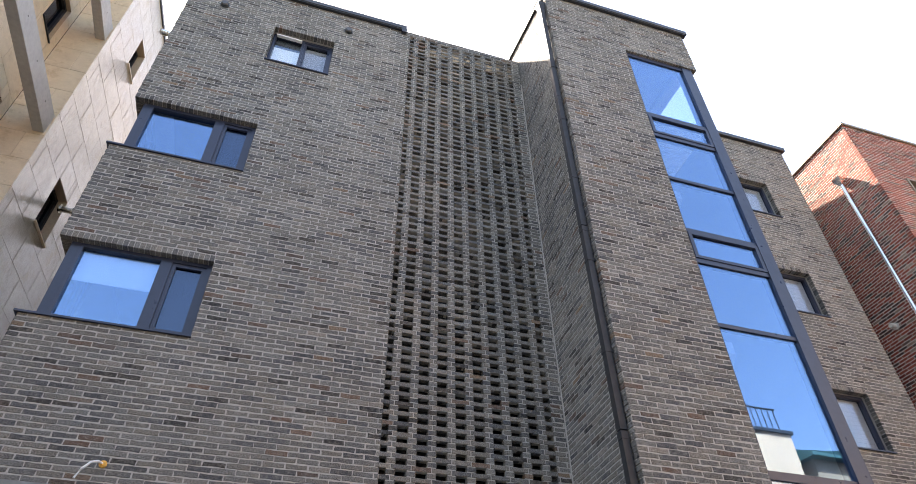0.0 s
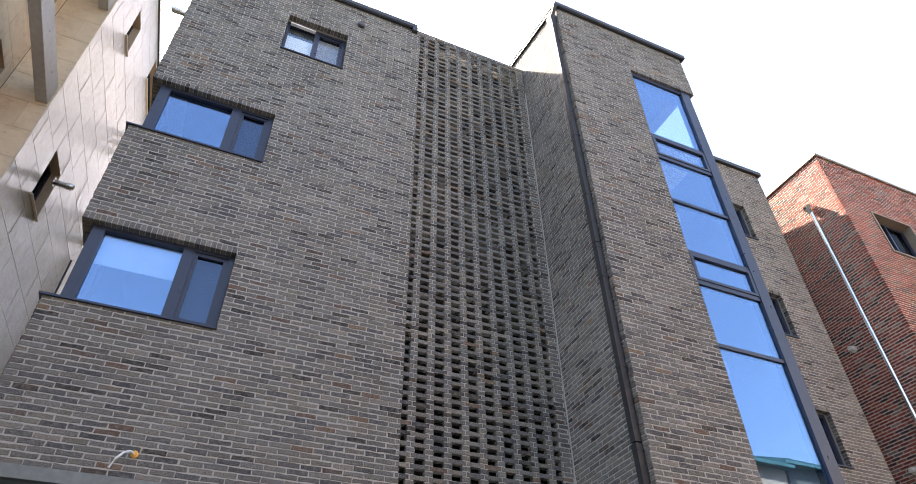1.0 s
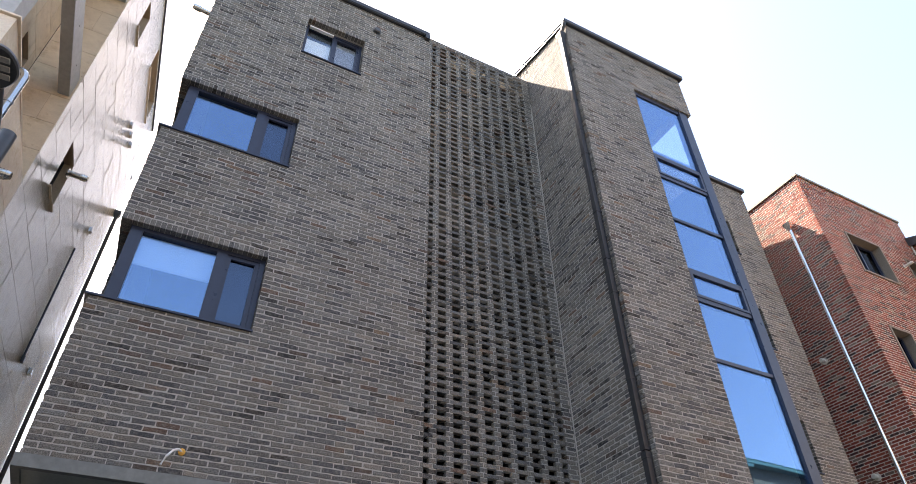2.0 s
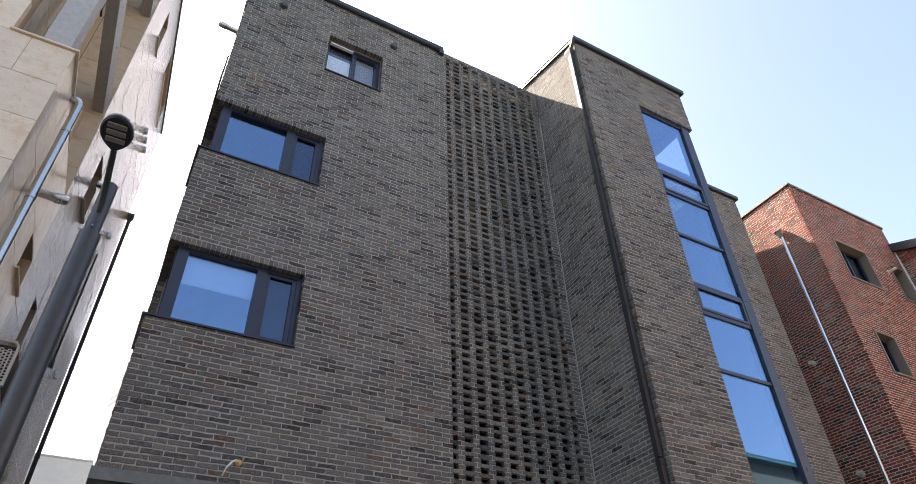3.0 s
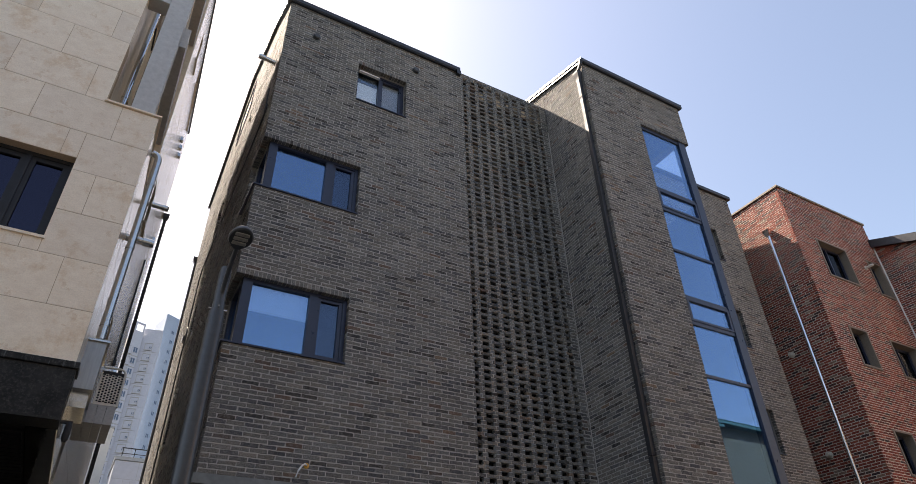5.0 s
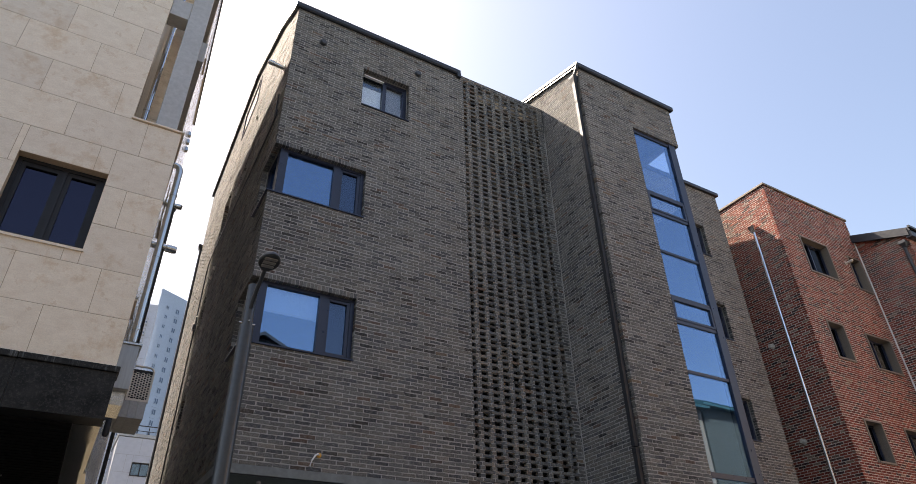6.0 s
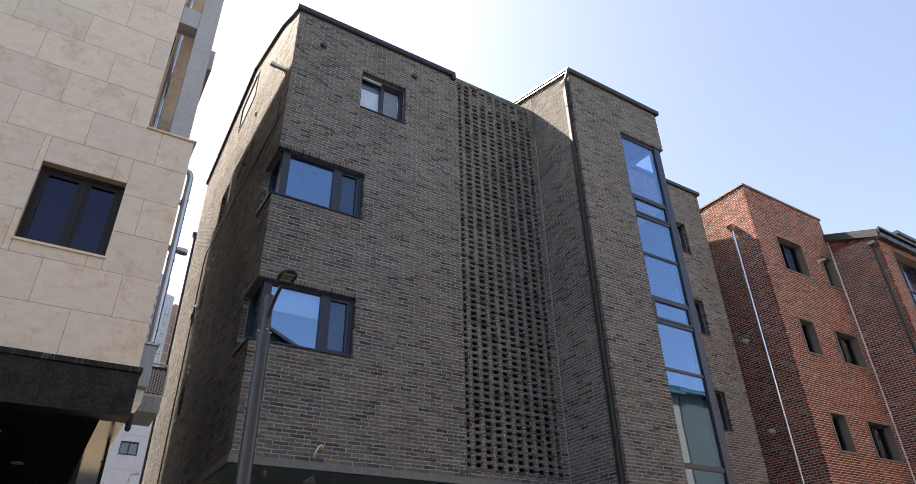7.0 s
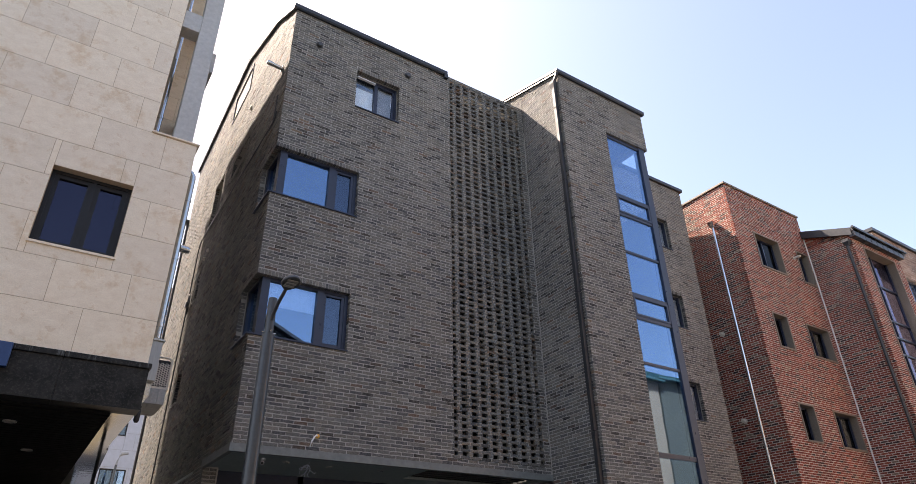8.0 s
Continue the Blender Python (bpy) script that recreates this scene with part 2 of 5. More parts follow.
BUFF_RENDER = plain("buff_render", (0.5, 0.48, 0.45), 0.8, 0, 3, 0.06)
ORANGE_RENDER = plain("orange_render", (0.42, 0.27, 0.2), 0.8, 0, 3, 0.06)
TOWER_BAND = plain("faded_cream_paint", (0.7, 0.62, 0.52), 0.8, 0, 3, 0.06)
CREAM = plain("cream_cladding", (0.64, 0.45, 0.31), 0.7, 0, 4, 0.08)
GREEN_GREY = plain("green_grey_render", (0.09, 0.09, 0.07), 0.8, 0, 4, 0.1)
YELLOW_FOAM = plain("yellow_foam", (0.7, 0.38, 0.08), 0.9, 0, 60, 0.3, 0.6)
WHITE_CABLE = plain("white_cable", (0.75, 0.75, 0.73), 0.5)
BLUE_WIRE = plain("thin_blue_wire", (0.45, 0.5, 0.65), 0.5)
FAR_PANE = plain("pale_far_glass", (0.13, 0.18, 0.26), 0.25, 0, 3, 0.2)
PALE_RENDER = plain("pale_warm_render", (0.32, 0.24, 0.17), 0.8, 0, 3, 0.06)
SLATE_RENDER = plain("slate_grey_render", (0.1, 0.1, 0.1), 0.8, 0, 4, 0.1)
TILE_GREY = plain("pale_grey_tile", (0.42, 0.43, 0.47), 0.6, 0, 5, 0.06)
SIGN_BLUE = plain("blue_sign_panel", (0.02, 0.06, 0.17), 0.4)


# ---- building tools ----
class Mesh:
    """Collects boxes, prisms and tubes into one mesh."""

    def __init__(self):
        self.v, self.f = [], []

    def quad_strip(self, rings, closed=True, caps=True):
        base, k = len(self.v), len(rings[0])
        for ring in rings:
            self.v += [tuple(p) for p in ring]
        for i in range(len(rings) - 1):
            for j in range(k if closed else k - 1):
                a, b = base + i * k + j, base + i * k + (j + 1) % k
                self.f.append((a, b, b + k, a + k))
        if caps:
            self.f.append(tuple(range(base + k - 1, base - 1, -1)))
            self.f.append(tuple(range(base + (len(rings) - 1) * k, base + len(rings) * k)))
        return self

    def box(self, x0, x1, y0, y1, z0, z1, bevel=0.0):
        b = bevel
        if b <= 0:
            ring = lambda z: [(x0, y0, z), (x1, y0, z), (x1, y1, z), (x0, y1, z)]
            return self.quad_strip([ring(z0), ring(z1)])

        def oct_ring(z, d):
            return [(x0 + b + d, y0 + d, z), (x1 - b - d, y0 + d, z), (x1 - d, y0 + b + d, z), (x1 - d, y1 - b - d, z),
                    (x1 - b - d, y1 - d, z), (x0 + b + d, y1 - d, z), (x0 + d, y1 - b - d, z), (x0 + d, y0 + b + d, z)]
        return self.quad_strip([oct_ring(z0, b * 0.7), oct_ring(z0 + b, 0), oct_ring(z1 - b, 0), oct_ring(z1, b * 0.7)])

    def prism(self, outline, a, b):
        """outline: points; extruded from offset a to offset b (vectors)."""
        a, b = Vector(a), Vector(b)
        return self.quad_strip([[Vector(p) + a for p in outline], [Vector(p) + b for p in outline]])

    def tube(self, path, radius, sides=12, caps=True):
        path = [Vector(p) for p in path]
        radii = radius if isinstance(radius, (list, tuple)) else [radius] * len(path)
        rings = []
        for i, p in enumerate(path):
            d = (path[min(i + 1, len(path) - 1)] - path[max(i - 1, 0)]).normalized()
            side = d.cross(Vector((0, 0, 1)) if abs(d.z) < 0.9 else Vector((1, 0, 0))).normalized()
            up = side.cross(d)
            rings.append([p + radii[i] * (math.cos(t) * side + math.sin(t) * up) for t in (2 * math.pi * j / sides for j in range(sides))])
        return self.quad_strip(rings, True, caps)

    def data(self, name, material, smooth=False):
        me = bpy.data.meshes.new(name)
        me.from_pydata(self.v, [], self.f)
        bm = bmesh.new()
        bm.from_mesh(me)
        if len(self.f) < 20000:
            bmesh.ops.recalc_face_normals(bm, faces=bm.faces)
        bm.to_mesh(me)
        bm.free()
        me.materials.append(material)
        if smooth:
            me.polygons.foreach_set("use_smooth", [True] * len(me.polygons))
            me.set_sharp_from_angle(angle=radians(40))
        return me


def part(name, mesh, material, parent, label="", smooth=False):
    """Links a collected mesh as one object under a thing or a part."""
    ob = new(name, mesh.data(name, material, smooth))
    ob.parent = parent
    if label:
        ob["label"] = label
    return ob


def thing(name, label, category, group="", kind="", at=(0, 0, 0)):
    ob = tagged(new(name), label, category, group, kind)
    ob.location = at
    return ob


def solid(name, mesh, material, label, category, group="", kind="", smooth=False):
    return tagged(new(name, mesh.data(name, material, smooth)), label, category, group, kind)


def boxm(*a, **k):
    return Mesh().box(*a, **k)


class Face:
    """A wall's outer plane: a start, a way along it and the way out of it. s runs along, d out, z up."""

    def __init__(self, start, end, out):
        self.o, e = Vector((*start, 0)), Vector((*end, 0))
        self.u = (e - self.o).normalized()
        self.n = Vector((*out, 0)) - Vector((*out, 0)).dot(self.u) * self.u
        self.n.normalize()
        self.length = (e - self.o).length

    def at(self, s, d, z):
        return self.o + self.u * s + self.n * d + Vector((0, 0, z))

    def block(self, mesh, s0, s1, d0, d1, z0, z1):
        ring = lambda z: [self.at(s0, d0, z), self.at(s1, d0, z), self.at(s1, d1, z), self.at(s0, d1, z)]
        mesh.quad_strip([ring(z0), ring(z1)])

    def matrix(self, s, d, z):
        m = Matrix((self.u, self.n, (0, 0, 1))).transposed().to_4x4()
        m.translation = self.at(s, d, z)
        return m


def cut(rect, holes):
    """What is left of a rectangle (s0, s1, z0, z1) beside some rectangular holes."""
    rest = [rect]
    for h in holes:
        out = []
        for s0, s1, z0, z1 in rest:
            if s1 <= h[0] or s0 >= h[1] or z1 <= h[2] or z0 >= h[3]:
                out.append((s0, s1, z0, z1))
                continue
            if s0 < h[0]:
                out.append((s0, h[0], z0, z1))
            if s1 > h[1]:
                out.append((h[1], s1, z0, z1))
            if z0 < h[2]:
                out.append((max(s0, h[0]), min(s1, h[1]), z0, h[2]))
            if z1 > h[3]:
                out.append((max(s0, h[0]), min(s1, h[1]), h[3], z1))
        rest = out
    return rest


def wall_body(face, s0, s1, z0, z1, holes, d0, d1):
    """One connected wall from d0 (inside) to d1 (outside) with openings through it."""
    inner = lambda lo, hi, vals: sorted({lo, hi, *[round(v, 4) for v in vals if lo + 1e-3 < v < hi - 1e-3]})
    ss = inner(s0, s1, [v for h in holes for v in h[:2]])
    zs = inner(z0, z1, [v for h in holes for v in h[2:4]])
    full = {}
    for i in range(len(ss) - 1):
        for k in range(len(zs) - 1):
            cs, cz = (ss[i] + ss[i + 1]) / 2, (zs[k] + zs[k + 1]) / 2
            full[i, k] = not any(h[0] < cs < h[1] and h[2] < cz < h[3] for h in holes)
    m, index = Mesh(), {}

    def vert(i, k, side):
        if (i, k, side) not in index:
            index[i, k, side] = len(m.v)
            m.v.append(tuple(face.at(ss[i], d1 if side else d0, zs[k])))
        return index[i, k, side]

    for (i, k), there in full.items():
        if not there:
            continue
        for side in (0, 1):
            m.f.append((vert(i, k, side), vert(i + 1, k, side), vert(i + 1, k + 1, side), vert(i, k + 1, side)))
        for di, dk, a, c in ((-1, 0, (i, k), (i, k + 1)), (1, 0, (i + 1, k), (i + 1, k + 1)), (0, -1, (i, k), (i + 1, k)), (0, 1, (i, k + 1), (i + 1, k + 1))):
            if not full.get((i + di, k + dk), False):
                m.f.append((vert(*a, 0), vert(*c, 0), vert(*c, 1), vert(*a, 1)))
    return m


wobble = random.Random(99)


def brick_shape(mesh, p, s0, s1, d, z0, z1, deep, chamfer, rough=0.0):
    """One brick from its face at d inwards: p(s, d, z) gives points; its front edges are worn, and uneven where rough is given."""
    c, g = chamfer, rough
    if g:
        w, u = s1 - s0, wobble.uniform
        outline = [(s0 + u(-g, g), z0 + u(-g, g)), (s0 + w * 0.33, z0 + u(-g, g)), (s0 + w * 0.68, z0 + u(-g, g)), (s1 + u(-g, g), z0 + u(-g, g)),
                   (s1 + u(-g, g), z1 + u(-g, g)), (s0 + w * 0.7, z1 + u(-g, g)), (s0 + w * 0.35, z1 + u(-g, g)), (s0 + u(-g, g), z1 + u(-g, g))]
    else:
        outline = [(s0, z0), (s1, z0), (s1, z1), (s0, z1)]
    k = len(outline)
    rings = [[p(s, d - deep, z) for s, z in outline]]
    if c:
        ms, mz = (s0 + s1) / 2, (z0 + z1) / 2
        rings.append([p(s, d - c, z) for s, z in outline])
        rings.append([p(s + (c if s < ms else -c), d, z + (c if z < mz else -c)) for s, z in outline])
    else:
        rings.append([p(s, d, z) for s, z in outline])
    base = len(mesh.v)
    for r in rings:
        mesh.v += [tuple(q) for q in r]
    for i in range(len(rings) - 1):
        for j in range(k):
            a, b = base + k * i + j, base + k * i + (j + 1) % k
            mesh.f.append((a, b, b + k, a + k))
    last = base + k * (len(rings) - 1)
    mesh.f.append(tuple(range(last, last + k)))


COURSE, MODULE, BED = 0.067, 0.2475, 0.012
brick_mesh_cache = {}
late_bricks = []


def brick_wall(parent, face, z0, z1, holes=(), lintels=(), brick=None, mortar=None, course=COURSE, module=MODULE, thick=0.3,
               top=None, chamfer=0.005, proud=0.005, singles=None, name="wall", label="", rng=None, s_start=0.0, s_end=None, inset=0.012, rough=0.0, bed=BED, jitter=0.003):
    """A brick wall: a mortar body and single bricks standing a little proud of it. top(s): a sloping upper edge."""
    rng = rng or random.Random(11)
    end = face.length if s_end is None else s_end
    body = wall_body(face, s_start + inset, end - 0.012, z0, z1, [(h[0] - 0.006, h[1] + 0.006, h[2] - 0.004, h[3] + 0.004) for h in holes], -thick, -proud)
    jambs = {round(v, 4) for h in holes for v in h[:2]} | {round(s_start, 4), round(end, 4)}
    wall = part(name, body, mortar, parent, label)
    joined = Mesh()
    blocked = list(holes) + [(l[0], l[1], l[2], l[3]) for l in lintels]
    rows = int(math.ceil((z1 - z0) / course - 0.01))
    for r in range(rows):
        za, zb = z0 + r * course, min(z0 + (r + 1) * course, z1)
        shift = (0.5 if r % 2 else 0.0) + (0.02 * ((r * 7) % 5 - 2))
        s = s_start - module * shift
        while s < end:
            a, b = max(s, s_start), min(s + module, end)
            if b - a > 0.03:
                for q0, q1, y0, y1 in cut((a, b, za, zb), blocked):
                    if q1 - q0 < 0.025 or y1 - y0 < 0.02 or (top and y1 > min(top(q0), top(q1))):
                        continue
                    whole = q1 - q0 > module - 0.002 and y1 - y0 > course - 0.002
                    if singles and whole and singles[0] <= q0 and q1 <= singles[1] and singles[2] <= y0 and y1 <= singles[3]:
                        late_bricks.append((wall, face, q0, y0, brick, course, module, chamfer, rng.randrange(7), rng.uniform(-0.0025, 0.002), rough, bed))
                        continue
                    j = bed / 2
                    d = rng.uniform(-jitter, 0.5 * jitter)
                    brick_shape(joined, face.at, q0 + (0 if round(q0, 4) in jambs else j) + rng.uniform(-0.002, 0.002), q1 - (0 if round(q1, 4) in jambs else j) + rng.uniform(-0.002, 0.002), d,
                                y0 + j + rng.uniform(-0.0015, 0.0015), y1 - j + rng.uniform(-0.0015, 0.0015), 0.1, chamfer, rough)
            s += module
    for l in lintels:
        n = max(1, round((l[1] - l[0]) / course))
        w = (l[1] - l[0]) / n
        for i in range(n):
            brick_shape(joined, face.at, l[0] + i * w + 0.004, l[0] + (i + 1) * w - 0.004, rng.uniform(-0.002, 0.001), l[2] + 0.001, l[3] - 0.005, 0.11, 0.003, 0.0015)
    stuff = part("brickwork", joined, brick, wall)
    stuff["kind"] = "stuff"
    return wall


def gable_bricks(parent, name, face, s0, s1, z0, top, brick, mortar, holes=(), seed=3, steps=6):
    """A sloping-topped piece of brick wall above z0; top(s) is its upper edge."""
    pts = [face.at(s0, -0.015, z0), face.at(s1, -0.015, z0)]
    pts += [face.at(s1 + (s0 - s1) * i / steps, -0.015, max(top(s1 + (s0 - s1) * i / steps), z0 + 0.001)) for i in range(steps + 1)]
    wall = part(name, Mesh().prism(pts, (0, 0, 0), face.n * -0.2), mortar, parent)
    rng, m, r = random.Random(seed), Mesh(), 0
    high = max(top(s0 + (s1 - s0) * i / 20) for i in range(21))
    while z0 + r * COURSE < high:
        za, s = z0 + r * COURSE, s0 - MODULE * 0.5 * (r % 2)
        while s < s1:
            a, b = max(s, s0), min(s + MODULE, s1)
            if b - a > 0.03 and za + COURSE * 0.6 < min(top(a), top(b)):
                for q0, q1, y0, y1 in cut((a, b, za, za + COURSE), holes):
                    if q1 - q0 > 0.03 and y1 - y0 > 0.02:
                        brick_shape(m, face.at, q0 + 0.005, q1 - 0.005, rng.uniform(-0.003, 0.001), y0 + 0.005, y1 - 0.005, 0.04, 0.004)
            s += MODULE
        r += 1
    part("brickwork", m, brick, wall)["kind"] = "stuff"
    return wall


def lay_single_bricks():
    """The bricks that stand as objects of their own, on a few shared meshes."""
    for wall, face, s, z, brick, course, module, chamfer, variant, d, rough, bed in late_bricks:
        key = (brick.name, round(course, 4), round(module, 4), variant)
        if key not in brick_mesh_cache:
            g = random.Random(variant + 5)
            m = Mesh()
            j = bed / 2
            brick_shape(m, lambda a, b, c: Vector((a, b, c)), j + g.uniform(-0.002, 0.002), module - j + g.uniform(-0.002, 0.002), 0.0,
                        j + g.uniform(-0.0015, 0.0015), course - j + g.uniform(-0.0015, 0.0015), 0.05, chamfer, rough)
            brick_mesh_cache[key] = m.data("brick", brick)
        ob = new("brick", brick_mesh_cache[key])
        ob.parent = wall
        ob.matrix_local = face.matrix(s, d, z)


def glazing(parent, name, face, s0, s1, z0, z1, depth, bars, panes_dull=(), border=0.06, frame_mat=None, sill=True, glass=None, dull=None, sash=0.045, label="", sill_out=0.03):
    """A window set back in a wall: an outer frame, bars, a sash and a pane for each light, a sill."""
    frame_mat, glass, dull = frame_mat or FRAME, glass or GLASS, dull or DULL_GLASS
    win = new(name)
    win.parent = parent
    if label:
        win["label"] = label
    m = Mesh()
    d0, d1 = -depth - 0.09, -depth
    face.block(m, s0, s0 + border, d0, d1, z0, z1)
    face.block(m, s1 - border, s1, d0, d1, z0, z1)
    face.block(m, s0 + border, s1 - border, d0, d1, z0, z0 + border)
    face.block(m, s0 + border, s1 - border, d0, d1, z1 - border, z1)
    for b in bars:
        face.block(m, b - border * 0.45, b + border * 0.45, d0, d1, z0 + border, z1 - border)
    part("window_frame", m, frame_mat, win)
    edges = [s0 + border] + [e for b in bars for e in (b - border * 0.45, b + border * 0.45)] + [s1 - border]
    for i in range(0, len(edges), 2):
        a, b, za, zb = edges[i], edges[i + 1], z0 + border, z1 - border
        if i // 2 in panes_dull:
            q = Mesh()
            for sa, sb, ya, yb in ((a, a + sash, za, zb), (b - sash, b, za, zb), (a + sash, b - sash, za, za + sash), (a + sash, b - sash, zb - sash, zb)):
                face.block(q, sa, sb, d0 + 0.01, d1 - 0.018, ya, yb)
            part("sash", q, frame_mat, win)
            a, b, za, zb = a + sash, b - sash, za + sash, zb - sash
        p = Mesh()
        face.block(p, a, b, -depth - 0.062, -depth - 0.05, za, zb)
        pane = part("pane", p, dull if i // 2 in panes_dull else glass, win)
        pane.visible_shadow = False
    if sill:
        m = Mesh()
        face.block(m, s0 - 0.01, s1 + 0.01, -depth - 0.02, sill_out, z0 - 0.025, z0 - 0.003)
        part("window_sill", m, frame_mat, win)
    return win


# ---- ground ----
def build_ground():
    g = Mesh()
    g.box(-900, 900, -900, 900, -0.5, 0.0)
    solid("ground", g, ASPHALT, "dark grey asphalt street between the houses", "ground", kind="structure")
    for name, x0, x1, y0, y1 in (("pavement", -1.2, 30, -2.6, 2.0), ("pavement", -20, 40, -15.9, -14.2)):
        solid(name, boxm(x0, x1, y0, y1, 0.0, 0.12, bevel=0.02), PAVING, "raised concrete pavement along the house fronts", "pavement", kind="structure")


build_ground()
solid("pavement", boxm(-6.0, -0.05, 9.2, 24.0, 0.0, 0.05), PAVERS, "tan concrete paving of the alley between the houses", "pavement", kind="structure")


# ---- the grey brick building ----
BASE, TOP = 4.0, 13.97            # underside and top of the front brickwork
W_A, S_X, TOWER_Y, TX = 4.13, 6.72, -1.61, 6.66
SKEW = 0.0184                     # how far the left side wall leans away from square, per metre


def roof_line(y):
    """Height of the verge over the left side wall."""
    pts = ((-1, 13.36), (0.0, 13.97), (1.544, 14.974), (4.685, 16.267), (11.25, 16.072), (13, 15.9))
    for (a, za), (b, zb) in zip(pts, pts[1:]):
        if y <= b:
            return za + (zb - za) * (y - a) / (b - a)
    return pts[-1][1]


def lattice(parent):
    """The pierced brick screen: full courses, and between them short bricks with holes."""
    rng = random.Random(4)
    joined, mortar = Mesh(), Mesh()
    f = Face((0, 0), (1, 0), (0, -1))
    s_in, s_out, pitch, half = 4.26, 6.525, 0.2477, 0.055
    solids = [(4.34 + i * pitch, 4.34 + i * pitch + 2 * half) for i in range(9)]
    first, rows, deep = 3, 72, 0.08
    screen = new("brick_screen")
    screen.parent = parent
    screen["label"] = "pierced screen of grey bricks with rows of square holes"
    for r in range(2 * rows + 1):
        c = first - 1 + r
        z0, z1 = BASE + c * COURSE, BASE + (c + 1) * COURSE
        j = BED / 2
        if r % 2 == 0:
            f.block(mortar, s_in, s_out, -deep + 0.004, -0.006, z0 + 0.006, z1 - 0.006)
            s = 4.395 - pitch
            while s < s_out:
                a, b = max(s, s_in), min(s + pitch, s_out)
                if b - a > 0.03:
                    brick_shape(joined, f.at, a + (j if a > s_in else 0), b - (j if b < s_out else 0), rng.uniform(-0.004, 0.002), z0 + j + rng.uniform(-0.002, 0.002), z1 - j + rng.uniform(-0.002, 0.002), deep, 0.004, 0.002)
                s += pitch
        else:
            for a, b in solids:
                w = rng.uniform(-0.004, 0.004)
                f.block(mortar, a + 0.004, b - 0.004, -deep + 0.004, -0.006, z0 - 0.012, z1 + 0.012)
                brick_shape(joined, f.at, a + w, b + w, rng.uniform(-0.004, 0.002), z0 + j, z1 - j, deep, 0.004, 0.002)
    part("mortar", mortar, MORTAR, screen)["kind"] = "stuff"
    ob = part("brickwork", joined, GREY, screen)
    ob["kind"] = "stuff"


def corner_window(parent, z0, z1, blind):
    """A window that runs round the house corner, set back, with a fixed light, a casement and a side light."""
    f = Face((0, 0), (W_A, 0), (0, -1))
    win = new("corner_window")
    win.parent = parent
    depth, post = 0.1, 0.13
    m = Mesh()
    d0, d1 = -depth - 0.1, -depth
    for a, b, za, zb in ((0.14, 0.29, z0, z1), (1.22, 1.36, z0, z1), (1.79, 1.86, z0, z1), (0.29, 1.22, z0, z0 + 0.05), (0.29, 1.22, z1 - 0.05, z1), (1.36, 1.79, z0, z0 + 0.05), (1.36, 1.79, z1 - 0.05, z1)):
        f.block(m, a, b, d0, d1, za, zb)
    part("window_frame", m, FRAME, win)
    q = Mesh()
    for a, b, za, zb in ((1.36, 1.41, z0 + 0.05, z1 - 0.05), (1.73, 1.79, z0 + 0.05, z1 - 0.05), (1.41, 1.73, z0 + 0.05, z0 + 0.1), (1.41, 1.73, z1 - 0.1, z1 - 0.05)):
        f.block(q, a, b, d0 + 0.01, d1 - 0.02, za, zb)
    part("sash", q, FRAME, win)
    p = Mesh()
    f.block(p, 0.29, 1.22, -depth - 0.06, -depth - 0.048, z0 + 0.05, z1 - 0.05)
    part("pane", p, GLASS, win, "large fixed pane mirroring blue sky").visible_shadow = False
    p = Mesh()
    f.block(p, 1.41, 1.73, -depth - 0.065, -depth - 0.055, z0 + 0.1, z1 - 0.1)
    part("pane", p, DULL_GLASS, win, "narrow casement pane behind an insect screen").visible_shadow = False
    g = Face((0, 0.12), (0, 0.96), (-1, 0))
    m = Mesh()
    for a, b, za, zb in ((0.07, 0.18, z0, z1), (0.74, 0.84, z0, z1), (0.18, 0.74, z0, z0 + 0.05), (0.18, 0.74, z1 - 0.05, z1)):
        g.block(m, a, b, -0.24, -0.14, za, zb)
    part("side_frame", m, FRAME, win)
    p = Mesh()
    g.block(p, 0.18, 0.74, -0.2, -0.19, z0 + 0.05, z1 - 0.05)
    part("pane", p, GLASS, win).visible_shadow = False
    m = Mesh()
    m.box(-0.035, 1.87, -0.03, 0.13, z0 - 0.028, z0 - 0.003)
    m.box(-0.035, 0.16, 0.13, 0.98, z0 - 0.028, z0 - 0.003)
    part("window_sill", m, FRAME, win)
    c = Mesh()
    f.block(c, 1.38, 1.77, -0.228, -0.222, z0 + 0.06, z1 - 0.06)
    part("curtain", c, BLIND, win, "pale curtain behind the casement")
    if blind:
        b = Mesh()
        for i in range(12):
            f.block(b, 0.27, 1.25, -0.215 - 0.004 * (i % 2), -0.205, z1 - 0.5 + 0.04 * i, z1 - 0.5 + 0.04 * (i + 1))
        part("roller_blind", b, BLIND, win, "white roller blind drawn half down")


